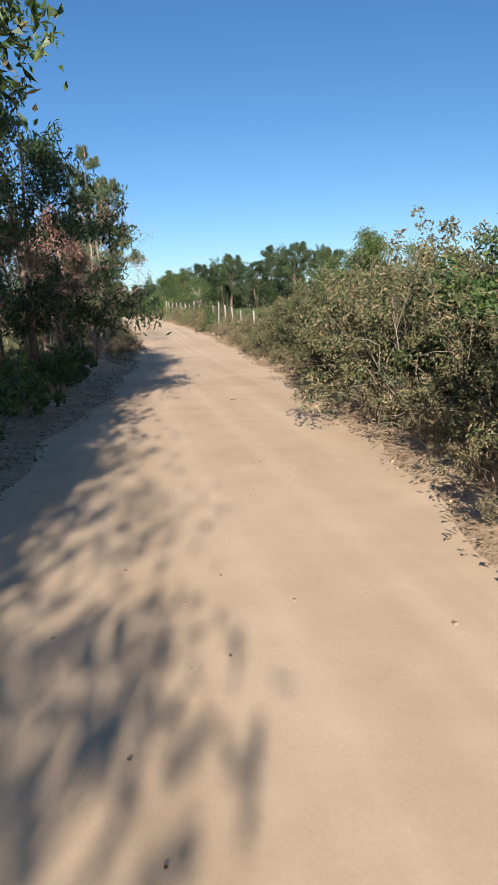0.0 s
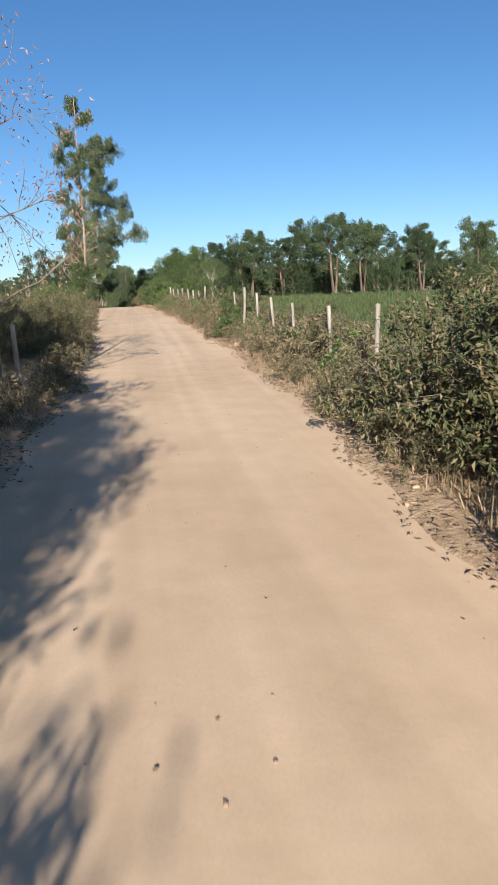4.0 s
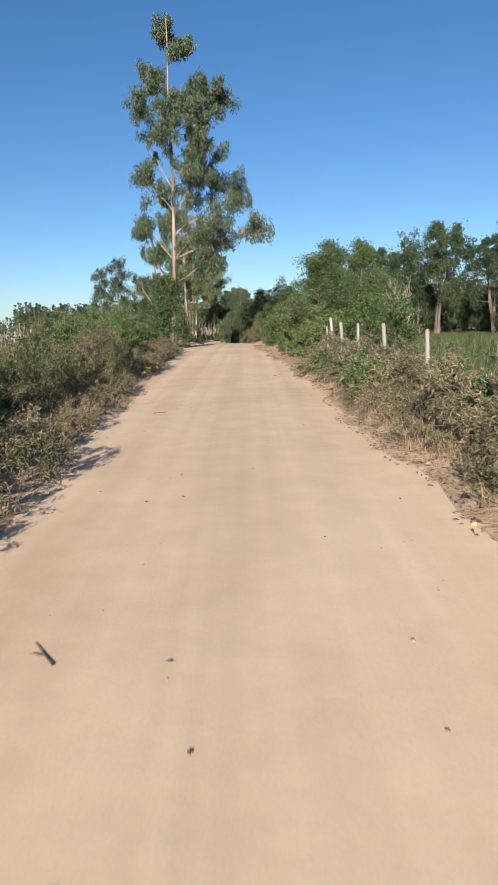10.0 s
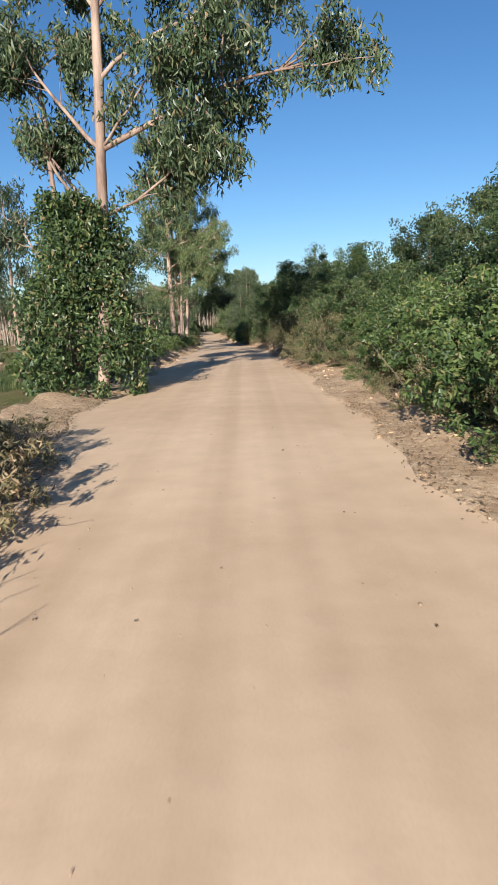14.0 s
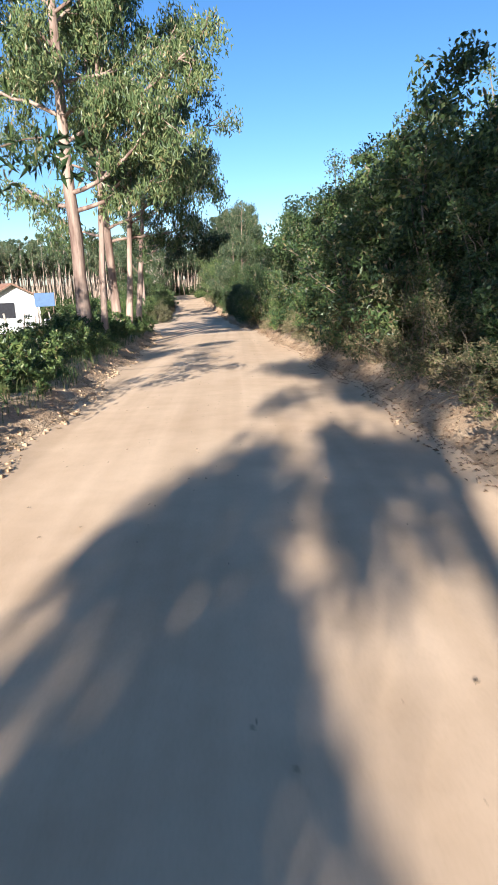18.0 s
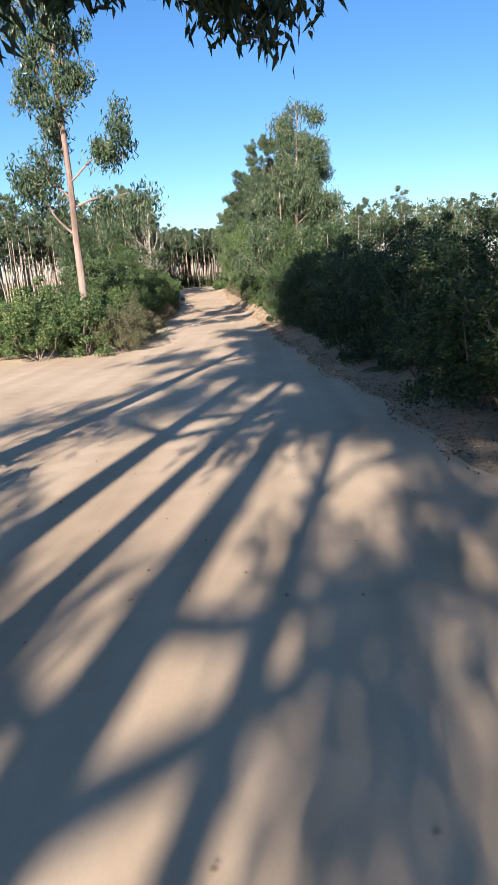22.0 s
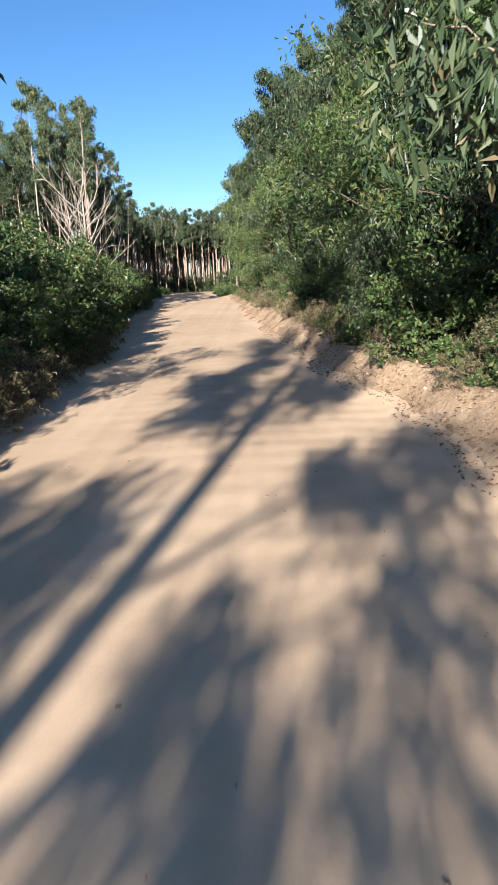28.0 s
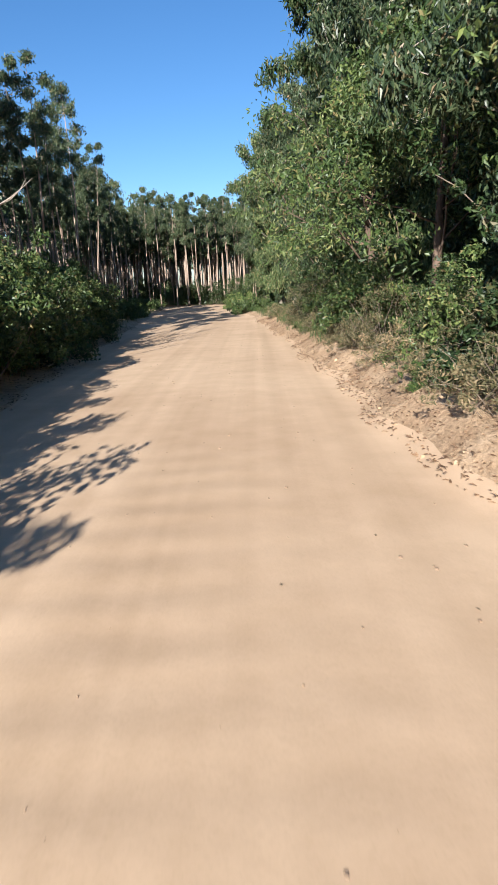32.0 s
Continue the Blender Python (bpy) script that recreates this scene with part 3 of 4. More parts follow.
# ---------------------------------------------------------------- ground, road and banks
S_END = 184.8
s_grid = np.concatenate([np.linspace(-400, -42, 12), np.arange(-40, S_END + 130, 0.8), np.geomspace(S_END + 131, S_END + 1400, 24)])
o_fine = np.concatenate([np.arange(-14, -5, 1.0), np.arange(-5, 5.01, 0.125), np.arange(6, 14.1, 1.0)])
o_grid = np.concatenate([-np.geomspace(1400, 17, 16), o_fine, np.geomspace(17, 1400, 16)])
tagged(new("ground", sheet("ground", s_grid, o_grid, GROUND, -0.035)), "dry sandy ground with patches of thin grass", "ground", kind="structure")
s_road = np.concatenate([np.linspace(-400, -42, 12), np.arange(-40, S_END + 60, 0.5)])
w = np.linspace(-1, 1, 17)
l, r = edges(s_road)
tagged(new("road", sheet("road", s_road, np.where(w < 0, w * (l[:, None] + 0.2), w * (r[:, None] + 0.2)), SOIL)), "pale sandy dirt road with wheel tracks", "road", kind="structure")
for side, name in ((-1, "bank_left"), (1, "bank_right")):
    k = np.concatenate([np.linspace(0.05, 0.8, 16), np.linspace(0.9, 1.5, 6)])
    edge = l if side < 0 else r
    tagged(new(name, sheet(name, s_road, side * (edge[:, None] + (k if side > 0 else k[::-1])), BANK, np.where((k if side > 0 else k[::-1]) < 0.06, -0.02, 0.006))), "crumbling bank of orange earth along the road", "bank", kind="structure")
s_field = np.arange(16, 72, 1.5)
tagged(new("field", sheet("field", s_field, np.concatenate([np.arange(3.2, 12, 0.4), np.geomspace(12, 150, 16)]), FIELD, 0.03)), "green pasture behind the fence", "field", kind="structure")

# ---------------------------------------------------------------- kinds of plants
KINDS, MADE = {}, {}
RNG = np.random.default_rng(11)


def kind(key, name, label, category, meshes, names, group, part_labels=()):
    KINDS.setdefault(key, []).append((name, label, category, meshes, names, group, part_labels))


def plant(key, s, o, size=1.0, turn=None, variant=None, lift=-0.05, tilt=(0, 0), label=""):
    """One plant of a kind at a place on the road's plan."""
    v = int(RNG.integers(len(KINDS[key]))) if variant is None else variant
    turn = float(RNG.uniform(0, 360)) if turn is None else turn
    m = place(s, o, turn, 1.0, lift, tilt)
    m = m @ Matrix.Diagonal((size, size, size * float(RNG.uniform(0.9, 1.1)), 1))
    name, lab, cat, meshes, names, group, pl = KINDS[key][v]
    e = thing(name, label or lab, cat, m, meshes, names, group, pl)
    return e


def row(key, s0, s1, step, side, out, spread=0.3, size=(0.8, 1.2)):
    """Plants of a kind from s0 to s1, about out metres outside the left (-1) or right (1) edge of the road."""
    s = s0
    while s < s1:
        q = s + float(RNG.uniform(-0.3, 0.3)) * step
        l, r = edges(q)
        z = float(RNG.uniform(*size))
        o = out + float(RNG.uniform(-spread, spread))
        plant(key, q, float(r + o if side > 0 else -l - o), z)
        s += step * float(RNG.uniform(0.75, 1.25))


SHRUB = ("wood", "foliage")
for i in range(3):
    kind("dry", "dry_bush", "dense olive and brown dry brush beside the road", "bush",
         shrub_meshes(10 + i, 1.15, 1.5, 5600, 0.075, 0.03, LEAF_DRY, WOOD, 70, bare=0.5), SHRUB, "dry roadside brush")
    kind("green", "green_bush", "bright green broad-leaved bush beside the road", "bush",
         shrub_meshes(20 + i, 1.25, 1.9, 5200, 0.11, 0.055, LEAF_GREEN, WOOD, 60), SHRUB, "green roadside bushes")
    kind("dark", "thicket_bush", "tall dark green thicket bush beside the road", "bush",
         shrub_meshes(30 + i, 1.7, 3.6, 9500, 0.13, 0.058, LEAF_DARK, WOOD, 80, bare=0.15), SHRUB, "dark thicket along the road")
    kind("low", "green_weed", "low green weedy plant on the verge", "plant",
         [one_mesh("foliage", *shrub_meshes(40 + i, 0.5, 0.55, 900, 0.10, 0.04, LEAF_GREEN, WOOD, 30))], ("foliage",), "weeds on the verge")
    kind("tuft", "dry_weed", "low dry tangled plant on the verge", "plant",
         [one_mesh("foliage", *shrub_meshes(50 + i, 0.6, 0.6, 1300, 0.075, 0.02, LEAF_STRAW, WOOD, 34, bare=0.6))], ("foliage",), "dry plants on the verge")
for i in range(3):
    kind("high", "thicket_bush", "very tall dark green thicket bush beside the road", "bush",
         shrub_meshes(130 + i, 1.8, 5.6, 19000, 0.125, 0.055, LEAF_DARK, WOOD, 150, bare=0.2), SHRUB, "dark thicket along the road")
TREE = ("trunk", "crown")
for i, (h, sp) in enumerate(((19, 4.2), (16, 3.6), (21, 4.4))):
    kind("euc", "eucalyptus_tree", "tall eucalyptus with pale peeling bark and hanging leaves", "tree",
         tree_meshes(60 + i, h, 0.2, 0.34, sp, LEAF_EUC, BARK_PALE, 36000, 0.19, 0.055, 1.2, 24, puff=0.55, bare=0.1, dome=True), TREE, "roadside eucalyptus trees")
for i in range(3):
    kind("young", "young_eucalyptus", "young eucalyptus with drooping leaves down to the ground", "tree",
         tree_meshes(66 + i, 8.0 + i, 0.09, 0.08, 2.1, LEAF_EUC2 if i == 1 else LEAF_EUC, BARK_DEAD, 26000, 0.18, 0.048, 1.3, 28, puff=0.52, lean=0.05, dome=True), TREE, "young eucalyptus thicket")
for i in range(4):
    kind("pole", "plantation_tree", "slender eucalyptus of a dense plantation with a bare trunk", "tree",
         tree_meshes(70 + i, 15 + 1.2 * i, 0.10, 0.6, 1.75, LEAF_EUC, BARK_POLE, 4600, 0.26, 0.08, 0.9, 13, puff=0.7, lean=0.02, dome=True), TREE, "plantation rows")
for i in range(3):
    kind("broad", "broadleaf_tree", "broad-crowned green tree at the edge of the pasture", "tree",
         tree_meshes(80 + i, 8.5, 0.2, 0.3, 3.6, LEAF_FAR, BARK_DARK, 12000, 0.2, 0.1, 0.4, 13, trunks=2, puff=0.8, lean=0.1, dome=True), TREE, "trees behind the pasture")
for i in range(2):
    kind("small", "broadleaf_tree", "small spreading green tree beside the road", "tree",
         tree_meshes(90 + i, 5.0, 0.085, 0.3, 2.2, LEAF_GREEN, BARK_DARK, 9000, 0.105, 0.042, 0.5, 12, puff=0.75, lean=0.06), TREE, "small roadside trees")
    kind("spread", "acacia_tree", "low-forked spreading tree with dark feathery leaves", "tree",
         tree_meshes(292 + i, 5.0, 0.085, 0.22, 2.7, LEAF_DARK, BARK_DARK, 15000, 0.13, 0.035, 0.6, 11, trunks=2, puff=0.5, lean=0.1, rise=0.0, forked=0.42, dome=True), TREE, "spreading trees by the shaded bank")
kind("pink", "withered_tree", "small tree with withered pinkish brown leaves", "tree",
     tree_meshes(95, 4.6, 0.08, 0.25, 1.7, LEAF_PINK, BARK_PALE, 3600, 0.10, 0.04, 0.8, 12, puff=0.5, lean=0.06), TREE, "withered trees")
kind("sparse", "sparse_tree", "thin spreading tree with bare grey twigs and few withered leaves", "tree",
     tree_meshes(97, 6.5, 0.09, 0.28, 3.2, LEAF_PINK, WOOD, 2600, 0.09, 0.03, 0.8, 18, puff=0.8, lean=0.08, rise=-0.03), TREE, "sparse trees")
DEAD = [bare_tree_mesh(98 + i, 7.0, 0.09, BARK_DEAD) for i in range(2)]


def dead_tree(s, o, size=1.0):
    e = thing("dead_tree", "bare bleached dead tree above the bushes", "tree", place(s, o, float(RNG.uniform(0, 360)), size, -0.05), [DEAD[int(RNG.integers(2))]], ("trunk",), "dead trees")
    return e


# ---------------------------------------------------------------- one large tree with a limb over the road, and far woods
def giant_meshes():
    rng = np.random.default_rng(77)
    t, tips = Tubes(), []
    trunk = bend(rng, [0, 0, -0.3], [0.05, 0, 1], 20.5, 14, 0.022, 0.05)
    trunk[:, 0] += 1.2 * np.linspace(0, 1, 15)
    t.add(trunk, 0.13 * (1 - np.linspace(0, 1, 15)) ** 0.8 + 0.02, 10, rng, 0.05)
    second = bend(rng, [-0.8, 0.9, -0.3], [-0.06, 0.05, 1], 8.5, 12, 0.04, 0.03)
    t.add(second, 0.085 * (1 - np.linspace(0, 1, 13)) ** 0.8 + 0.02, 8, rng, 0.05)

    def limb(start, way, length, radius, rise, twigs=9, droop=-0.02):
        b = bend(rng, start, way, length, 9, 0.10, rise)
        t.add(b, 0.75 * radius * np.linspace(1, 0.15, 10), 6)
        for m in range(twigs + 4):
            g = rng.uniform(0.18, 1.0)
            j = min(int(g * 9), 8)
            w = bend(rng, b[j], unit(b[j + 1] - b[j]) + rng.normal(0, 0.6, 3), length * rng.uniform(0.12, 0.3) + 0.6, 4, 0.25, droop)
            t.add(w, radius * 0.25 * np.linspace(1, 0.2, 5) + 0.004, 4)
            tips.extend([w[4], w[3], w[2]])
        tips.extend([b[9], b[8], b[7]])

    limb(trunk[4], [1.0, 0.2, 0.34], 5.6, 0.10, -0.03, 14)          # over the road
    limb(trunk[5], [1.0, -0.1, 0.8], 4.6, 0.08, 0.02)
    limb(trunk[3], [0.9, 0.5, 0.5], 4.0, 0.06, 0.0, 10)
    limb(trunk[9], [1.0, -0.3, 0.6], 4.2, 0.05, 0.0, 10)
    limb(trunk[10], [0.9, 0.5, 0.5], 3.8, 0.05, -0.02, 10)
    limb(trunk[7], [1.0, 0.5, 0.5], 5.2, 0.06, 0.0, 12)
    limb(trunk[4], [0.6, -0.4, 0.5], 3.2, 0.05, 0.0, 9)
    limb(trunk[6], [-0.6, 0.3, 1.0], 3.6, 0.06, 0.06)
    limb(trunk[6], [0.8, 0.4, 1.0], 4.4, 0.06, 0.03)
    limb(trunk[8], [0.5, -0.5, 1.0], 3.2, 0.05, 0.04)
    limb(trunk[9], [-0.5, -0.4, 0.8], 3.0, 0.05, 0.04)
    limb(trunk[10], [0.8, 0.1, 0.7], 2.8, 0.04, 0.02)
    limb(trunk[11], [-0.8, 0.2, 0.7], 2.2, 0.04, 0.02, 6)
    limb(trunk[12], [0.7, -0.3, 0.8], 1.6, 0.03, 0.0, 5)
    limb(trunk[13], [-0.4, 0.3, 0.9], 1.2, 0.02, 0.0, 4)
    limb(trunk[8], [1.0, 0.2, 0.8], 3.6, 0.05, 0.02, 9)
    limb(trunk[7], [0.7, -0.6, 0.8], 3.4, 0.05, 0.02, 9)
    # pale limbs on the far side, bare but for a tuft at the tip
    for start, way, ln in ((trunk[3], [-1.0, 0.2, 0.7], 3.6), (trunk[4], [-0.8, -0.3, 1.0], 3.2), (trunk[3], [-0.9, -0.5, 0.3], 2.6), (second[4], [-1.0, 0.1, 0.8], 2.4), (trunk[7], [-0.9, 0.3, 0.8], 2.6)):
        b = bend(rng, start, way, ln, 8, 0.12, 0.06)
        t.add(b, 0.06 * np.linspace(1, 0.15, 9), 6)
        for m in range(4):
            k = int(rng.integers(3, 8))
            w = bend(rng, b[k], unit(b[k + 1] - b[k]) + rng.normal(0, 0.5, 3), 0.9, 4, 0.25)
            t.add(w, np.linspace(0.014, 0.004, 5), 4)
        tips.extend([b[8], b[8] - [0, 0, 0.3], b[7]])
    for k in (8, 10, 11):
        a = rng.uniform(0, 6.28)
        limb(second[k], [math.cos(a), math.sin(a), 0.8], 1.3, 0.04, 0.02, 4)
    tips.extend([trunk[14], second[12]])
    c = np.array(tips)
    pts = clustered(rng, c, 66000 // len(c), 0.27, 0.9)
    pts[:, 2] -= rng.uniform(0, 0.5, len(pts))
    # a broad mass of creeper over the foot of the trunk, in bunches
    a, h = rng.uniform(0, 6.28, 230), rng.uniform(0, 1, 230) ** 0.85 * 4.3
    rr = (1.5 - 0.2 * h + 0.35 * np.sin(3 * a + 1.7 * h)) * rng.uniform(0.55, 1.08, 230)
    creeper = clustered(rng, np.stack([np.cos(a) * rr - 0.25, np.sin(a) * rr - 0.2, h + 0.1], -1), 95, 0.27, 1.2)
    creeper[:, 2] = np.abs(creeper[:, 2])
    return (t.mesh("trunk", BARK_PALE), leaf_mesh("crown", pts, LEAF_EUC, rng, 0.2, 0.055, 1.2, 0.75),
            leaf_mesh("creeper", creeper, LEAF_DARK, rng, 0.12, 0.065, 0.9))


GIANT = giant_meshes()
TREE_GIANT = ("trunk", "crown", "creeper")


def far_wood(name, label, spots, seed, brush=2.6):
    """Rows of slender trees joined into one far mass: trunks with eight sides and tufts of large leaves."""
    rng = np.random.default_rng(seed)
    n = len(spots)
    s, o, z = (np.array([q[k] for q in spots], float) for k in range(3))
    s, o, z = s + rng.uniform(-0.7, 0.7, n), o + rng.uniform(-0.7, 0.7, n), z * rng.uniform(0.85, 1.12, n)
    foot = spot(s, o, -0.1)
    t = Tubes()
    crown = []
    for k in range(n):
        h = 17 * z[k]
        p = foot[k] + np.array([[0, 0, 0], [0, 0, h * 0.5], [0, 0, h]]) + rng.normal(0, 0.12, (3, 3)) * [[0], [1], [1]]
        t.add(p, [0.12, 0.09, 0.02], 5)
        m = 9
        f = rng.uniform(0.55, 1.03, m)
        r = 1.15 * np.sqrt(np.clip(1 - ((f - 0.78) / 0.27) ** 2, 0.1, 1)) * rng.uniform(0.2, 1.1, m)
        a = rng.uniform(0, 6.28, m)
        crown.append(foot[k] + np.stack([np.cos(a) * r, np.sin(a) * r, f * h], -1))
    # undergrowth between the trunks
    q = np.repeat(np.arange(n), 7)
    low = foot[q] + np.stack([rng.normal(0, 0.9, len(q)), rng.normal(0, 0.9, len(q)), rng.uniform(0.1, 1.0, len(q)) ** 1.5 * brush], -1)
    e = new(name)
    tagged(e, label, "trees", kind="stuff")
    part("undergrowth", leaf_mesh("undergrowth", clustered(rng, low, 8, 0.5, 0.9), LEAF_DARK, rng, 0.4, 0.22, 0.4), e)
    part("trunk", t.mesh("trunk", BARK_POLE), e)
    c = clustered(rng, np.concatenate(crown), 16, 0.42, 0.9)
    part("crown", leaf_mesh("crown", c, LEAF_EUC, rng, 0.42, 0.2, 0.6), e)

# ---------------------------------------------------------------- fences
def box_mesh(name, size, material, bevel=0.01, centre_at=(0, 0, 0)):
    bm = bmesh.new()
    bmesh.ops.create_cube(bm, size=1)
    bmesh.ops.scale(bm, vec=size, verts=bm.verts)
    if bevel:
        bmesh.ops.bevel(bm, geom=bm.edges[:], offset=min(bevel, min(size) * 0.3), segments=1, affect="EDGES")
    bmesh.ops.translate(bm, vec=centre_at, verts=bm.verts)
    me = bpy.data.meshes.new(name)
    bm.to_mesh(me)
    bm.free()
    me.materials.append(material)
    return me


def post_mesh(seed, height, radius):
    rng = np.random.default_rng(seed)
    t = Tubes()
    p = bend(rng, [0, 0, -0.35], [0, 0, 1], height + 0.35, 5, 0.015)
    p = np.concatenate([p, p[-1:] + [0, 0, 0.006]])
    r = np.append(radius * rng.uniform(0.9, 1.1, 6), radius * 0.35)
    t.add(p, r, 7, rng, 0.07)
    return t.mesh("post", POST)


POSTS = [post_mesh(i, h, r) for i, (h, r) in enumerate(((1.24, 0.04), (1.18, 0.035), (1.3, 0.044), (1.12, 0.034)))]


def fence(label, spots, lean=2.0, wires=3):
    """Posts at (s, o, post height factor) with wires from post to post."""
    f = new("fence")
    tagged(f, label, "fence", "farm fences")
    tops = []
    for i, (s, o, z) in enumerate(spots):
        p = part("post", POSTS[int(RNG.integers(4))], f)
        p.matrix_basis = place(s, o, float(RNG.uniform(0, 360)), 1.0, 0, (float(RNG.normal(0, lean)), float(RNG.normal(0, lean)))) @ Matrix.Diagonal((1, 1, z, 1))
        tops.append(np.array(spot(s, o)))
    for k in range(wires):
        t = Tubes()
        line = []
        for a, b in zip(tops[:-1], tops[1:]):
            for u in np.linspace(0, 1, 5)[:-1]:
                q = a * (1 - u) + b * u
                line.append(q + [0, 0, 0.98 - 0.32 * k - 0.06 * math.sin(u * math.pi)])
        line.append(tops[-1] + [0, 0, 0.98 - 0.32 * k])
        t.add(np.array(line), np.full(len(line), 0.004), 4)
        part("wire", t.mesh("wire", WIRE), f)
    return f


# ---------------------------------------------------------------- the house behind the bank
PEBBLE = plain_mat("pebble", (0.30, 0.21, 0.14), 0.9)
WHITE_WALL = plain_mat("limewash", (0.74, 0.72, 0.68), 0.9, 0.1, 2.0)
TILE = plain_mat("clay_tile", (0.33, 0.17, 0.11), 0.85, 0.35, 5.0)
DARK = plain_mat("painted_dark_inside", (0.03, 0.03, 0.035), 0.6)
BLUE = plain_mat("blue_paint", (0.08, 0.14, 0.25), 0.5, 0.15)


def house(s, o, turn):
    e = new("house")
    tagged(e, "small white limewashed house with a brown tiled gable roof", "house")
    w, d, h, g = 3.5, 3.0, 2.2, 0.8
    for nm, sz, at in (("front", (w, 0.15, h), (0, -d / 2, h / 2)), ("rear", (w, 0.15, h), (0, d / 2, h / 2))):
        part("wall", box_mesh("wall", sz, WHITE_WALL, 0.01, at), e)
    for sx in (-1, 1):
        x = sx * w / 2
        v = [(x, -d / 2, 0), (x, d / 2, 0), (x, d / 2, h), (x, 0, h + g), (x, -d / 2, h)]
        v += [(x - sx * 0.15, yy, zz) for _, yy, zz in v]
        me = bpy.data.meshes.new("gable_wall")
        me.from_pydata(v, [], [(0, 1, 2, 3, 4), (9, 8, 7, 6, 5)] + [(i, (i + 1) % 5, (i + 1) % 5 + 5, i + 5) for i in range(5)])
        me.materials.append(WHITE_WALL)
        part("wall", me, e)
    slope = math.atan2(g, d / 2)
    run = (d / 2 + 0.45) / math.cos(slope)
    for sy in (-1, 1):
        roof = part("roof_slope", box_mesh("roof_slope", (w + 0.8, run, 0.06), BARK_DARK, 0), e)
        roof.matrix_basis = pose(0, sy * (d / 4 + 0.22), h + g / 2 - 0.1, -sy * math.degrees(slope), 0, 0)
        tile_me = box_mesh("tile", (w + 0.8, 0.32, 0.05), TILE, 0.02)
        for k in range(8):
            t = part("tile_course", tile_me, roof)
            t.matrix_basis = pose(0, -run / 2 + 0.17 + k * run / 8, 0.055, 4 * sy, 0, 0)
    part("door", box_mesh("door", (0.8, 0.08, 1.95), BLUE, 0.01, (0.8, -d / 2 - 0.06, 0.98)), e, "blue painted door")
    # no hole in the wall: the dim inside is painted as a near-black slab
    for x in (-0.8,):
        part("window", box_mesh("window", (0.9, 0.08, 0.9), DARK, 0.01, (x, -d / 2 - 0.06, 1.5)), e)
    part("window", box_mesh("window", (0.08, 0.9, 0.9), DARK, 0.01, (w / 2 + 0.03, -0.4, 1.5)), e)
    e.matrix_basis = place(s, o, turn)
    return e


def sign_board(s, o, turn):
    e = new("sign_board")
    tagged(e, "blank blue board on two posts by the house", "sign")
    for x in (-0.45, 0.45):
        part("leg", box_mesh("leg", (0.06, 0.06, 2.3), BARK_DARK, 0.005, (x, 0, 1.0)), e)
    part("board", box_mesh("board", (1.15, 0.05, 0.8), BLUE, 0.01, (0, -0.05, 2.0)), e)
    e.matrix_basis = place(s, o, turn)


def yard_wall(s0, s1, o):
    e = new("yard_wall")
    tagged(e, "low pale yard wall with leaning posts", "wall")
    n = int((s1 - s0) / 1.6)
    for i in range(n):
        p = part("panel", box_mesh("panel", (1.58, 0.08, 0.85), WHITE_WALL, 0.01, (0, 0, 0.4)), e)
        d = heading(s0 + i * 1.6)
        p.matrix_basis = place(s0 + i * 1.6, o, math.degrees(math.atan2(d[1], d[0])))


# ---------------------------------------------------------------- ground cover
def verge_grass(name, label, n, s0, s1, side, a, b, height, width, material, seed, patch=0.0):
    """Grass from a to b metres outside the edge of the road."""
    rng = np.random.default_rng(seed)
    s = rng.uniform(s0, s1, n)
    l, r = edges(s)
    out = a + (b - a) * rng.uniform(0, 1, n) ** 0.8
    o = np.where(side > 0, r + out, -l - out)
    if patch:
        keep = np.sin(s * 0.9 + o * 1.7) + np.sin(s * 2.3 - o) + rng.normal(0, 0.5, n) > patch
        s, o = s[keep], o[keep]
    feet = spot(s, o, -0.02)
    tagged(new(name, grass_mesh(name, rng, feet, height, width, material)), label, "grass", kind="stuff")


def litter(name, n, s0, s1, side, seed):
    rng = np.random.default_rng(seed)
    s = rng.uniform(s0, s1, n)
    l, r = edges(s)
    out = np.abs(rng.normal(0.15, 0.4, n)) - 0.05
    o = np.where(side > 0, r + out, -l - out) if side else rng.uniform(-1, 1, n) * (l + r) / 2 + (r - l) / 2
    p = spot(s, o, 0.03 if side else 0.012)
    az = rng.uniform(0, 2 * np.pi, n)
    ln, wd = rng.uniform(0.015, 0.04, (n, 1)) * (1 if side else 0.6), rng.uniform(0.005, 0.012, (n, 1))
    lie = 1.0 if side else 0.25
    d = np.stack([np.cos(az), np.sin(az), lie * rng.normal(0, 0.25, n)], -1)
    q = np.stack([-np.sin(az), np.cos(az), lie * rng.normal(0, 0.3, n)], -1)
    v = np.stack([p - d * ln, p + q * wd + [0, 0, 0.012 if side else 0.003], p + d * ln, p - q * wd + [0, 0, 0.010 if side else 0.002]], 1).reshape(-1, 3)
    i = np.arange(n)[:, None] * 4
    tagged(new(name, build_mesh(name, v, np.concatenate([i + [[0, 1, 2]], i + [[0, 2, 3]]]), LITTER)), "dry fallen leaves along the road edge", "leaves", kind="stuff")


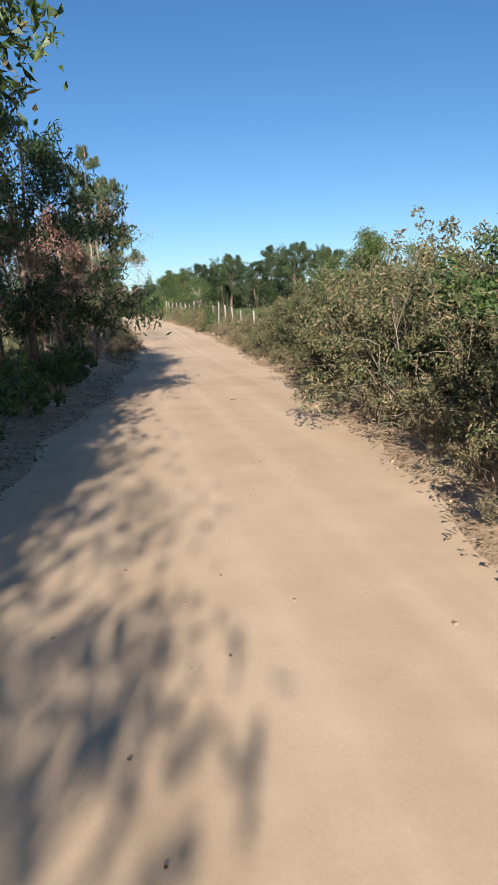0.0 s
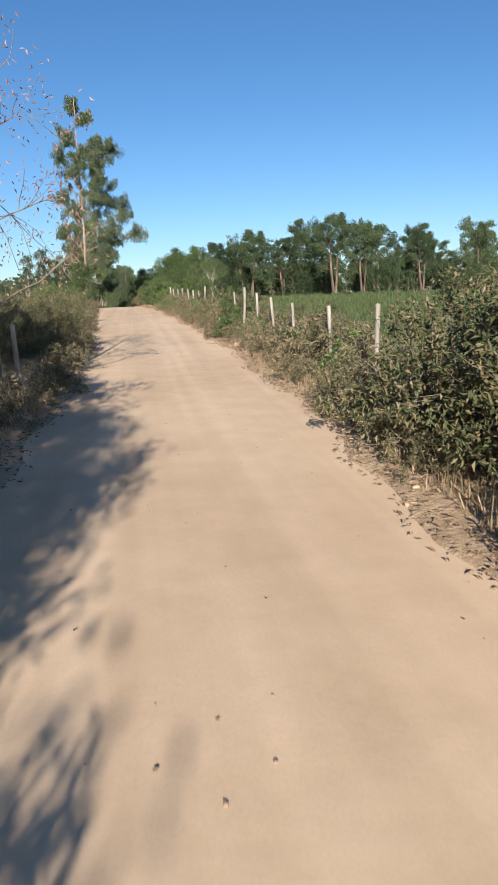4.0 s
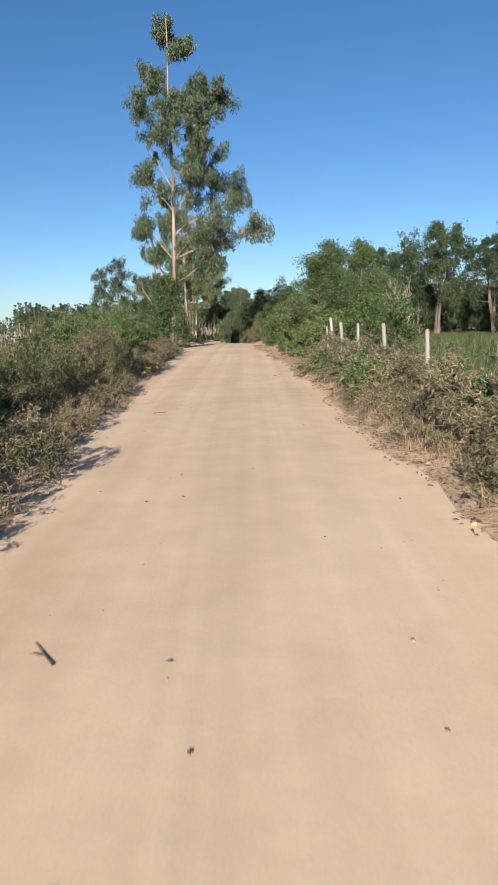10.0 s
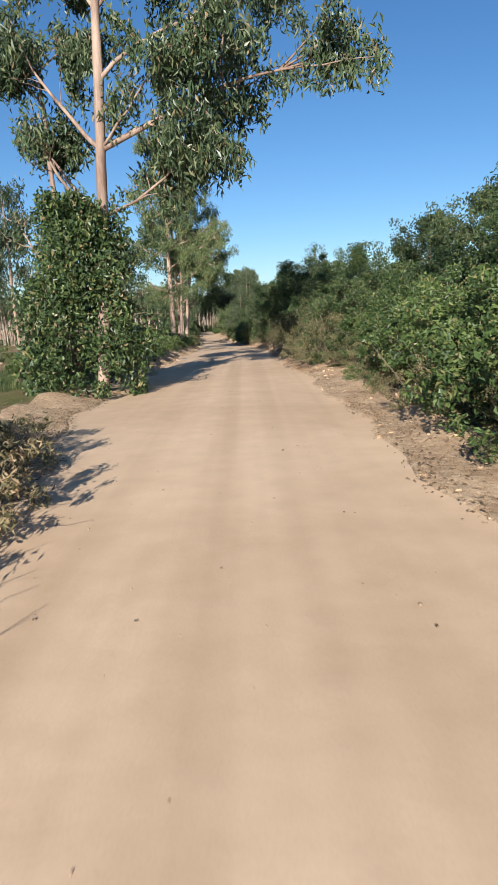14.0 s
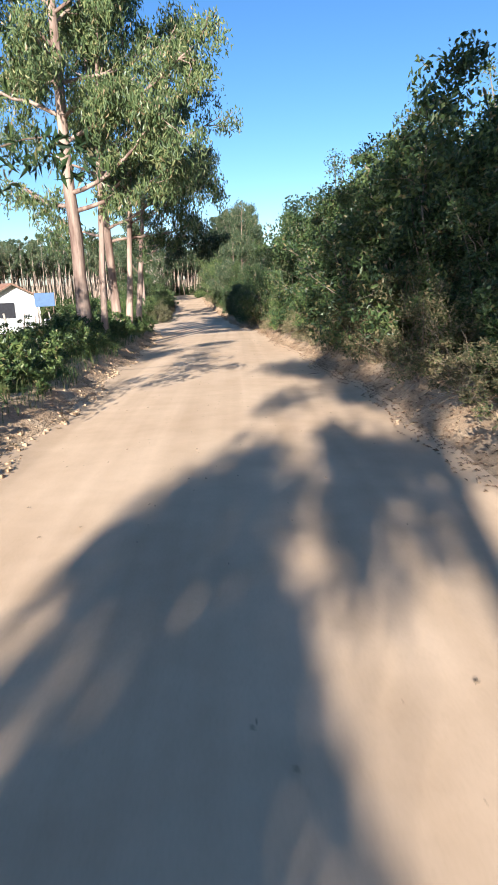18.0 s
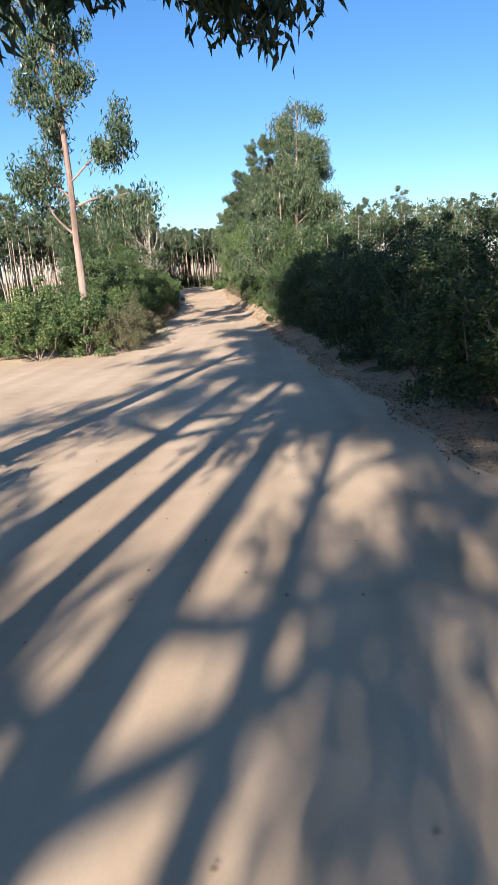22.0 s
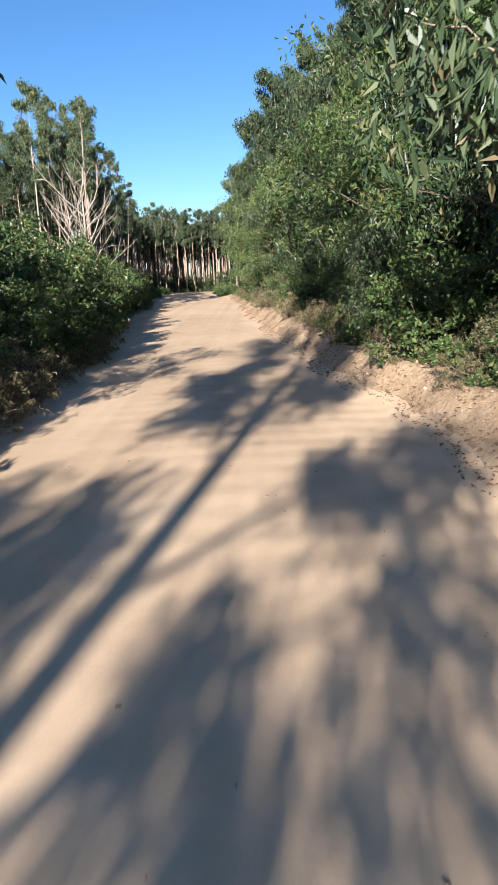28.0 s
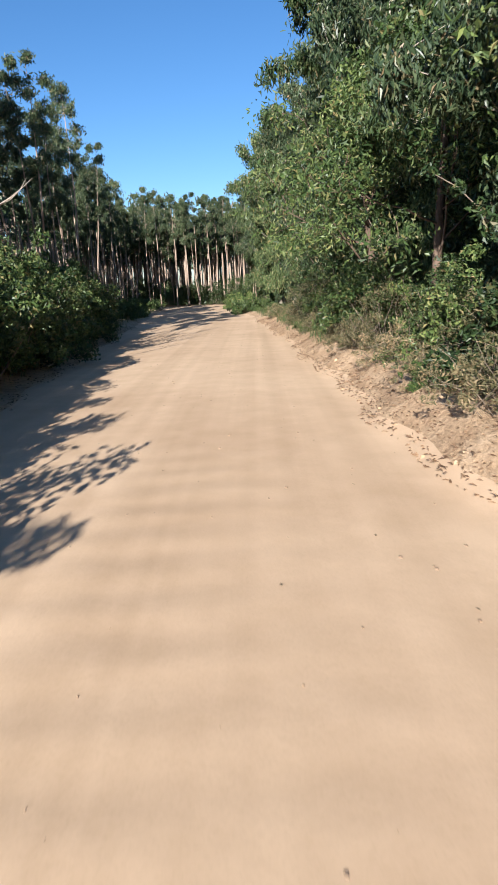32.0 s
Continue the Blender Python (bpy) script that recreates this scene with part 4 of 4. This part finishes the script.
def clods(name, n, s0, s1, side, a, b, size, seed, label, material):
    """Lumps of earth: squashed, uneven eight-cornered pieces."""
    rng = np.random.default_rng(seed)
    s = rng.uniform(s0, s1, n)
    l, r = edges(s)
    out = rng.uniform(a, b, n)
    o = np.where(side > 0, r + out, -l - out) if side else out
    c = spot(s, o, 0.0)
    cube = np.array([(-1, -1, -1), (1, -1, -1), (1, 1, -1), (-1, 1, -1), (-1, -1, 1), (1, -1, 1), (1, 1, 1), (-1, 1, 1)], float)
    cube[4:, :2] *= 0.65
    rad = size * np.clip(rng.lognormal(0, 0.5, (n, 1, 1)), 0.4, 2.2)
    v = c[:, None] + cube[None] * rad * rng.uniform(0.6, 1.3, (n, 8, 3)) * [1, 1, 0.6]
    f = np.array([(0, 3, 2, 1), (4, 5, 6, 7), (0, 1, 5, 4), (1, 2, 6, 5), (2, 3, 7, 6), (3, 0, 4, 7)])
    tagged(new(name, build_mesh(name, v.reshape(-1, 3), (np.arange(n)[:, None, None] * 8 + f[None]).reshape(-1, 4), material)), label, "earth", kind="stuff")


def twig(s, o, turn, length):
    rng = np.random.default_rng(int(s * 10))
    t = Tubes()
    p = bend(rng, [-length / 2, 0, 0.02], [1, 0, 0], length, 5, 0.12)
    p[:, 2] = 0.004 + np.abs(p[:, 2]) * 0.1
    t.add(p, np.linspace(0.006, 0.002, 6), 5)
    t.add(bend(rng, p[2], [0.7, 0.7, 0.02], length * 0.3, 3, 0.1), np.linspace(0.004, 0.002, 4), 4)
    e = new("twig", t.mesh("twig", BARK_DARK))
    e.matrix_basis = place(s, o, turn, 1.0, 0.002)
    tagged(e, "dry broken twig lying on the road", "twig", "twigs on the road")

# ---------------------------------------------------------------- first stretch: brush on the right, shaded bank and trees on the left
row("dry", -6, 21, 1.1, 1, 1.25, 0.3, (0.6, 1.1))
row("dry", -6, 20, 1.4, 1, 2.6, 0.4, (0.95, 1.25))
row("green", 4, 20, 2.6, 1, 1.7, 0.4, (0.7, 0.95))
row("tuft", -4, 22, 1.0, 1, 0.55, 0.15, (0.5, 0.85))
plant("small", 15.5, 3.9, 0.62, 40, 0)
# small trees up to s = 0.5: added out of view to shade the road
for s, o, k, z in ((-1.5, -5.5, "small", 1.5), (5.2, -3.2, "small", 1.3), (12.2, -3.1, "spread", 0.88), (10.5, -4.6, "spread", 0.8), (18.6, -5.4, "spread", 0.9), (17.4, -3.1, "pink", 0.85), (13.6, -3.5, "pink", 0.8), (19.6, -2.9, "pink", 0.72),
                   (20.0, -4.4, "pink", 0.9), (23.0, -4.6, "small", 0.95), (-6.0, -4.2, "small", 1.5), (-3.0, -3.1, "small", 1.35), (0.5, -3.6, "small", 1.3), (-8.0, -3.4, "small", 1.4)):
    plant(k, s, o, z)
plant("sparse", 24.6, -2.9, 0.82)
dead_tree(27.5, -4.4, 0.6)
row("low", -4, 18, 1.0, -1, 1.2, 0.4, (0.7, 1.2))
row("dry", -4, 8, 1.5, -1, 2.6, 0.5, (0.5, 0.7))
row("dry", 8, 22, 2.4, -1, 2.8, 0.6, (0.28, 0.42))

# ---------------------------------------------------------------- second stretch: verges, fences and pasture
row("tuft", 20, 60, 0.62, 1, 0.65, 0.25, (0.5, 0.9))
row("tuft", 20, 60, 0.7, 1, 1.3, 0.35, (0.8, 1.25))
row("low", 24, 60, 1.6, 1, 1.2, 0.5, (0.7, 1.1))
row("dry", 23, 58, 3.0, 1, 1.7, 0.4, (0.4, 0.6))
row("dry", 35, 41, 2.4, 1, 1.3, 0.2, (0.55, 0.7))
row("green", 34, 41, 2.2, 1, 1.4, 0.2, (0.4, 0.6))
row("tuft", 22, 62, 0.9, -1, 0.5, 0.2, (0.5, 0.9))
row("dry", 29, 62, 1.2, -1, 1.4, 0.3, (0.45, 0.75))
row("green", 34, 64, 1.8, -1, 1.6, 0.5, (0.35, 0.6))
row("dry", 24, 66, 1.9, -1, 3.4, 0.6, (0.5, 0.8))
fence("weathered wooden fence posts with wire along the pasture", [(19.0, 2.75, 0.9), (22.7, 2.6, 1.0), (25.2, 2.65, 0.95), (27.7, 2.6, 0.95), (29.9, 2.65, 1.0), (31.6, 2.6, 1.0), (33.6, 2.6, 1.02), (35.2, 2.7, 1.0), (38.0, 2.8, 0.9),
      (40.6, 2.9, 0.95), (43.2, 3.0, 0.95), (45.6, 3.1, 0.95), (48.0, 3.2, 0.9), (51.0, 3.3, 0.9), (53.8, 3.35, 0.95), (56.5, 3.4, 0.98), (57.9, 3.35, 0.95), (59.0, 3.3, 0.92), (60.6, 3.4, 0.95), (62.4, 3.6, 0.9)])
fence("leaning grey fence posts among the shrubs", [(17.0 + 2.6 * i, -4.2 - 0.1 * i, 0.85 + 0.1 * ((i * 7) % 4)) for i in range(5)], 6.0, 2)
fence("short corral fence of crooked logs by the road", [(24.6, -2.55, 0.95), (24.75, -2.9, 1.0), (24.9, -3.3, 0.8), (25.0, -3.8, 0.85), (25.1, -4.4, 0.9), (25.2, -5.1, 0.9)], 9.0, 2)
fence("old fence posts far back behind the shrubs", [(30.0 + 2.3 * i, -7.3 + 0.3 * math.sin(i * 2.1), 1.0) for i in range(22)], 4.0, 2)
for s, o, z in ((76, 21, 0.95), (84, 14.5, 0.85), (82, 17.5, 0.8), (85, 20, 1.0), (88, 24, 0.95), (85, 27.5, 0.95), (90, 31, 1.0), (86, 35, 0.9), (92, 12, 0.8), (94, 38, 1.0), (90, 44, 0.95), (100, 50, 1.0), (96, 16, 0.9), (98, 9.5, 0.75),
                (84, 10.5, 0.55), (88, 8.2, 0.6)):
    plant("broad", s, o, 0.87 * z)
plant("small", 81.5, 6.8, 1.0)
plant("small", 78.0, 8.6, 0.9)
for i in range(16):
    plant("dark", 80 + 3.2 * (i % 4) + float(RNG.uniform(-1, 1)), 9 + 2.4 * i, float(RNG.uniform(0.6, 0.9)))
for i in range(30):
    plant("dark", 92 + 3.0 * (i % 5) + float(RNG.uniform(-1, 1)), 9 + 2.2 * i, float(RNG.uniform(0.6, 1.0)))
for i in range(34):
    plant("dark", 108 + 2.5 * (i % 3) + float(RNG.uniform(-1, 1)), 10 + 2.1 * i, float(RNG.uniform(1.1, 1.5)))
dead_tree(66.0, 7.4, 0.4)

# ---------------------------------------------------------------- green bushes before the tall trees
row("green", 62.5, 71, 1.0, 1, 1.7, 0.4, (0.6, 0.98))
row("green", 63, 76, 2.0, 1, 3.2, 0.6, (0.8, 1.15))
plant("small", 64.2, 3.7, 0.75)
plant("small", 68.0, 5.2, 0.9)
plant("small", 71.0, 6.5, 0.9)
row("green", 74, 88, 1.2, 1, 1.9, 0.3, (0.65, 0.95))
row("green", 74, 90, 1.6, 1, 3.4, 0.4, (0.75, 1.1))
row("dry", 72, 88, 2.0, 1, 1.5, 0.3, (0.4, 0.6))
row("green", 62, 75, 1.1, -1, 1.5, 0.3, (0.5, 0.78))
row("green", 62, 76, 1.5, -1, 3.0, 0.4, (0.65, 0.9))
row("tuft", 60, 76, 0.8, -1, 0.5, 0.2, (0.7, 1.2))
fence("short run of fence posts by the bushes", [(82.9, 4.3, 0.8), (84.0, 4.1, 0.9), (85.2, 3.9, 0.95), (86.4, 4.2, 0.8), (88.0, 4.6, 0.9)], 5.0, 2)

# ---------------------------------------------------------------- tall eucalyptus on the left, thicket on the right
big = thing("eucalyptus_tree", "tall eucalyptus with a long limb reaching over the road", "tree", place(83.5, -3.0, 10, 1.0, -0.1), GIANT, TREE_GIANT, "roadside eucalyptus trees")
SLIM = gum_meshes(141, 7.6, [(0, 0, 0.02, 1.0, 0.07)], [], 1.0, LEAF_EUC, BARK_PALE, 3600, 8, 0.45)
for q, o, z in ((92.5, -7.6, 0.9), (96.0, -9.6, 0.85)):
    thing("young_eucalyptus", "thin young eucalyptus with a sparse crown", "tree", place(q, o, 60 * z, z, -0.05), SLIM, TREE, "young eucalyptus thicket")
row("green", 85, 92, 1.4, -1, 2.4, 0.4, (0.35, 0.5))
row("dark", 88, 106, 1.7, 1, 2.0, 0.5, (0.45, 0.66))
row("dark", 106, 136, 1.7, 1, 2.0, 0.5, (0.55, 1.05))
row("dark", 90, 102, 2.2, 1, 3.6, 0.6, (0.6, 0.82))
row("dark", 102, 108, 2.0, 1, 3.4, 0.5, (0.6, 0.85))
row("high", 107, 114.6, 1.9, 1, 3.1, 0.5, (0.46, 0.6))
row("high", 114.6, 134, 1.9, 1, 3.1, 0.5, (0.58, 0.82))
row("high", 106, 115, 3.0, 1, 5.0, 0.6, (0.5, 0.66))
row("high", 115, 124, 3.0, 1, 5.0, 0.6, (0.72, 0.95))
row("green", 88, 134, 2.4, 1, 1.5, 0.4, (0.55, 1.0))
row("dry", 88, 136, 2.2, 1, 1.3, 0.3, (0.6, 1.0))
row("tuft", 88, 136, 1.6, 1, 0.7, 0.2, (0.6, 1.0))
for s, o, z in ((97, 5.6, 0.85), (103, 5.6, 0.7), (107, 5.8, 0.75), (111, 5.6, 0.92), (116, 5.4, 1.1), (123, 5.5, 1.1), (129.5, 5.5, 1.05), (133.0, 5.2, 1.1)):
    plant("small", s, o, z)
row("low", 86, 136, 1.0, -1, 1.3, 0.4, (0.8, 1.3))
row("low", 90, 130, 1.1, -1, 2.2, 0.5, (0.9, 1.6))
row("green", 104, 136, 2.4, -1, 2.6, 0.5, (0.45, 0.7))
plant("spread", 105.0, -6.0, 1.2, None, 1)
plant("small", 108.5, -7.4, 1.2, None, 0)
ALONG = 12.5      # the road runs this many degrees to the left of +y here
RIGHT_LIMBS = [(0, 0.25, (1, 0.3, 0.15), 3.8), (0, 0.28, (0.9, -0.5, 0.2), 4.2), (0, 0.26, (-0.8, 0.4, 0.3), 2.6), (0, 0.36, (1, -0.2, 0.35), 5.6), (0, 0.45, (1, 0.5, 0.5), 5.2), (0, 0.55, (1, -0.5, 0.6), 5.0), (0, 0.66, (0.8, 0.3, 0.7), 4.2), (0, 0.4, (-1, 0.2, 0.6), 4.0), (0, 0.5, (-0.8, -0.6, 0.6), 3.6)]
TALL = [gum_meshes(151, 17.5, [(0, 0, 0.03, 1.0, 0.2), (0.5, 0.3, 0.1, 0.7, 0.1)], RIGHT_LIMBS, 4.0, LEAF_EUC2, BARK_PALE, 50000, 15, 0.38),
        gum_meshes(152, 16.5, [(0, 0, 0.0, 1.0, 0.18), (0.45, -0.2, 0.06, 0.8, 0.13)], RIGHT_LIMBS, 3.8, LEAF_EUC2, BARK_PALE, 44000, 14, 0.36)]
for (q, o), me in zip(((120.5, -3.9), (127.2, -3.6)), TALL):
    thing("eucalyptus_tree", "tall eucalyptus with pale trunks and boughs over the road", "tree", place(q, o, ALONG, 1.0, -0.1), me, TREE, "roadside eucalyptus trees")
LEANING = gum_meshes(153, 12.0, [(0, 0, 0.06, 1.0, 0.17)], [(0, 0.36, (1, 0.1, 0.28), 4.6), (0, 0.4, (1, 0.5, 0.4), 4.6), (0, 0.57, (1, -0.1, 0.45), 5.2), (0, 0.62, (0.9, -0.6, 0.4), 4.2), (0, 0.5, (0.8, -0.8, 0.5), 3.6),
                     (0, 0.66, (-1, 0.2, 0.4), 3.4), (0, 0.7, (-0.6, -0.7, 0.4), 3.0)], 3.0, LEAF_EUC, BARK_PALE, 30000, 9, 0.62)
thing("eucalyptus_tree", "eucalyptus with a bare pale trunk and low limbs over the road", "tree", place(135.5, -3.5, ALONG, 1.0, -0.1), LEANING, TREE, "roadside eucalyptus trees")
house(142.0, -12.0, -52)
sign_board(139.5, -9.2, 20)
yard_wall(137.0, 150.0, -8.6)
fence("crooked grey posts of the yard fence", [(112.0 + 2.2 * i, -6.6 - 0.08 * i, 0.9) for i in range(12)], 8.0, 2)

# ---------------------------------------------------------------- clearing on the left, low thicket on the right
row("dark", 138, 163, 1.2, 1, 1.35, 0.2, (0.46, 0.56))
row("dark", 138, 163, 1.6, 1, 2.9, 0.4, (0.54, 0.66))
for s, o, z in ((151.4, -5.6, 0.9), (152.4, -4.2, 0.85), (155.2, -4.2, 0.95), (153.2, -6.6, 1.0), (152.0, -8.2, 0.95), (155.0, -6.0, 1.05), (151.6, -10.0, 0.9)):
    plant("green", s, o, z)
for s, o, z in ((152.6, -3.1, 0.7), (153.9, -3.3, 0.85), (155.2, -3.1, 0.8), (156.4, -3.2, 0.9), (157.6, -3.1, 0.7)):
    plant("dry", s, o, z)
row("green", 158.5, 178, 1.1, -1, 1.3, 0.3, (0.6, 0.82))
row("green", 156, 178, 1.5, -1, 2.8, 0.5, (0.7, 0.9))
for i in range(9):
    plant("green", 157.0 + float(RNG.uniform(-1, 1)), -6.4 - 1.4 * i, float(RNG.uniform(0.75, 1.0)))
row("dark", 164, 182, 1.8, -1, 2.7, 0.4, (0.62, 0.84))
row("high", 167, 183, 2.6, -1, 4.2, 0.5, (0.5, 0.66))
row("tuft", 156, 180, 0.7, -1, 0.4, 0.2, (0.7, 1.2))
row("low", 153, 160, 0.7, -1, 0.5, 0.3, (0.5, 0.9))
fence("low posts at the mouth of the side track", [(151.7, -5.6, 0.6), (153.0, -8.0, 0.6), (154.0, -10.5, 0.6)], 5.0, 2)
OPEN = gum_meshes(154, 14.0, [(0, 0, 0.02, 1.0, 0.13)], [(0, 0.3, (1, 0.2, 0.7), 2.6), (0, 0.36, (-1, -0.2, 0.7), 2.4)], 3.1, LEAF_EUC, BARK_PALE, 17000, 13, 0.34, 0.26, taper=0.45)
thing("eucalyptus_tree", "slender eucalyptus with an open crown above the hedge", "tree", place(153.4, -4.2, 200, 1.0, -0.1), OPEN, TREE, "roadside eucalyptus trees")
plant("spread", 170.0, -4.9, 0.98, 30, 0)
plant("small", 173.0, -5.4, 0.9)


# ---------------------------------------------------------------- last stretch: thicket and plantation on both sides
LEAFY = gum_meshes(155, 10.4, [(0, 0, 0.0, 1.0, 0.11), (0.6, 0.5, 0.08, 0.75, 0.08), (-0.5, 0.8, -0.06, 0.7, 0.07)], [], 2.5, LEAF_EUC, BARK_PALE, 42000, 20, 0.12, 0.3, taper=0.55)
thing("eucalyptus_tree", "leafy eucalyptus with several stems and foliage to the ground", "tree", place(168.8, 5.1, 40, 1.06, -0.1), LEAFY, TREE, "roadside eucalyptus trees")
thing("eucalyptus_tree", "leafy eucalyptus with several stems and foliage to the ground", "tree", place(175.5, 5.2, 150, 0.72, -0.1), LEAFY, TREE, "roadside eucalyptus trees")
for s, o, z, v in ((174.5, 5.4, 0.58, 0), (178.5, 4.6, 0.55, 2), (183.0, 5.0, 0.55, 1), (188.0, 5.2, 0.55, 0)):
    plant("euc", s, o, z, None, v)
row("young", 170, 214, 2.6, 1, 2.9, 0.4, (0.6, 0.95))
row("young", 174, 214, 3.4, 1, 4.4, 0.6, (0.85, 1.15))
row("dark", 164, 214, 3.4, 1, 2.2, 0.4, (0.4, 0.7))
row("dry", 164, 214, 2.6, 1, 1.7, 0.3, (0.5, 0.9))
row("dark", 164, 218, 3.2, 1, 3.6, 0.6, (0.8, 1.2))
row("green", 164, 208, 2.2, 1, 1.8, 0.4, (0.5, 0.9))
row("low", 164, 214, 2.6, 1, 1.0, 0.3, (0.5, 0.9))
row("tuft", 164, 214, 1.5, 1, 1.0, 0.3, (0.6, 1.0))
row("green", 177, 214, 1.5, -1, 1.8, 0.4, (0.85, 1.3))
for s, o, z in ((169, 4.2, 0.95), (173, 4.4, 1.1), (177, 4.3, 1.15), (181, 4.6, 1.2), (186, 4.0, 1.15), (191, 4.2, 1.2), (196, 4.0, 1.2), (201, 4.4, 1.3)):
    plant("small", s, o, z)
row("green", 177, 214, 1.6, -1, 3.4, 0.5, (1.15, 1.55))
row("green", 178, 212, 1.6, -1, 1.2, 0.3, (0.7, 1.1))
dead_tree(195.5, -4.9, 1.05)
dead_tree(197.5, -5.6, 0.95)
row("low", 222, 240, 1.0, 1, 0.5, 0.8, (0.9, 1.6))
row("low", 218, 240, 1.0, -1, 1.6, 1.0, (0.9, 1.6))
row("dark", 236, 246, 1.8, 1, 6.0, 1.0, (0.5, 0.7))
for o in np.arange(-46, -4.8, 1.5):
    for s in (198.0, 200.4, 202.8):
        plant("pole", s + float(RNG.uniform(-0.5, 0.5)), o + float(RNG.uniform(-0.4, 0.4)), float(RNG.uniform(0.53, 0.6)))
for s in np.arange(203, 246, 2.2):
    plant("pole", s, -6.8 + float(RNG.uniform(-0.5, 0.5)), float(RNG.uniform(0.54, 0.64)))
    plant("pole", s + 1.0, -9.5 + float(RNG.uniform(-0.5, 0.5)), float(RNG.uniform(0.54, 0.64)))
    plant("young", s, 5.7 + float(RNG.uniform(-0.3, 0.3)), float(RNG.uniform(1.1, 1.2)))
    plant("young", s + 1.1, 7.7 + float(RNG.uniform(-0.3, 0.3)), float(RNG.uniform(1.2, 1.3)))
for o in np.arange(10, 60, 1.7):
    for s in (203.0, 205.6):
        plant("pole", s + float(RNG.uniform(-0.5, 0.5)), o + float(RNG.uniform(-0.4, 0.4)), float(RNG.uniform(0.46, 0.53)))
for o in np.arange(-12, 9, 1.2):
    for s in (246, 248.5):
        plant("pole", s + float(RNG.uniform(-0.4, 0.4)), o + float(RNG.uniform(-0.3, 0.3)), float(RNG.uniform(0.5, 0.62)))
rear = [(s, o, 0.56) for s in (205.2, 207.6, 210, 213, 217, 222, 228, 236) for o in np.arange(-48, -11, 1.6)]
rear += [(s, o, 0.58) for s in np.arange(204, 252, 2.2) for o in (-11.8, -14.2)]
for o in np.arange(-14, 12, 0.9):
    plant("dark", 250.0 + float(RNG.uniform(-0.6, 1.5)), o, float(RNG.uniform(0.35, 0.6)))
rear += [(s, o, 0.52) for s in (250.5, 252, 253.5, 255, 257, 259, 261, 264, 267, 271, 276) for o in np.arange(-18, 18, 0.95)]
rear += [(s, o, 0.5) for s in (208, 210.5, 213, 216, 220, 226) for o in np.arange(10, 62, 1.7)]
rear += [(s, o, 0.6) for s in np.arange(282, 350, 8) for o in np.arange(-45, 45, 1.8)]
far_wood("plantation_rear_rows", "rear rows of the eucalyptus plantation", rear, 5, 1.1)
far = [(s, o, 0.5) for s in np.arange(110, 330, 4.0) for o in (-62, -66, -70)] + [(s, o, 0.55) for s in (150, 154, 158) for o in np.arange(24, 140, 3.5)] + [(s, o, 0.55) for s in (170, 174) for o in np.arange(-140, -60, 3.0)]
far_wood("distant_woods", "distant dark woods on the horizon", far, 6, 6.0)

# ---------------------------------------------------------------- ground cover
verge_grass("verge_grass_right", "dry tangled grass on the verge", 30000, 19, 62, 1, 0.3, 1.9, 0.24, 0.008, GRASS_DRY, 1)
verge_grass("verge_grass_left", "dry tangled grass on the verge", 27000, 19, 77, -1, 0.25, 2.4, 0.26, 0.008, GRASS_DRY, 2)
verge_grass("pasture_grass", "green pasture grass", 66000, 18, 74, 1, 1.8, 18, 0.42, 0.018, GRASS_GREEN, 3)
verge_grass("bank_grass_right", "short dry grass on the bank", 14000, -6, 20, 1, 0.4, 1.6, 0.3, 0.01, GRASS_DRY, 4)
verge_grass("bank_grass_left", "short green grass on the bank", 60000, 84, 138, -1, 0.45, 5, 0.32, 0.012, GRASS_GREEN, 5)
verge_grass("shoulder_grass", "short green grass beside the track", 16000, 150, 245, -1, 0.5, 3.5, 0.3, 0.012, GRASS_GREEN, 6)
verge_grass("end_grass", "green grass where the track forks", 14000, 200, 245, 1, 0.4, 3.0, 0.35, 0.014, GRASS_GREEN, 7)
litter("leaf_litter_right", 6000, -5, 80, 1, 8)
litter("road_leaves", 450, -2, 215, 0, 18)
litter("leaf_litter_left", 5000, -5, 84, -1, 9)
litter("thicket_litter_right", 15000, 86, 215, 1, 10)
litter("thicket_litter_left", 4000, 86, 215, -1, 11)
clods("earth_clods_left", 1700, 86, 137, -1, -0.05, 0.5, 0.02, 12, "loose clods of orange earth on the bank", BANK)
clods("earth_clods_right", 1800, -5, 210, 1, 0.0, 1.0, 0.018, 13, "loose clods of orange earth on the bank", BANK)
clods("road_pebbles", 1500, 0, 215, 0, -1.9, 1.9, 0.007, 14, "small scattered pebbles on the road", PEBBLE)
row("dark", 244, 247, 0.4, 1, 2.0, 4.0, (0.3, 0.5))
row("dark", 247, 250, 0.5, -1, 4.0, 5.0, (0.3, 0.45))
for s, o, a, n in ((32.9, 1.5, 10, 0.45), (58.6, 1.6, 80, 0.5), (67.5, 1.8, 20, 0.6), (122.0, -1.5, 100, 0.4), (121.0, -1.2, 60, 0.35), (44.0, -1.0, 140, 0.3), (112.5, 2.2, 30, 0.5), (52.4, -1.1, 30, 0.25), (11.5, 0.4, 70, 0.2)):
    twig(s, o, a, n)
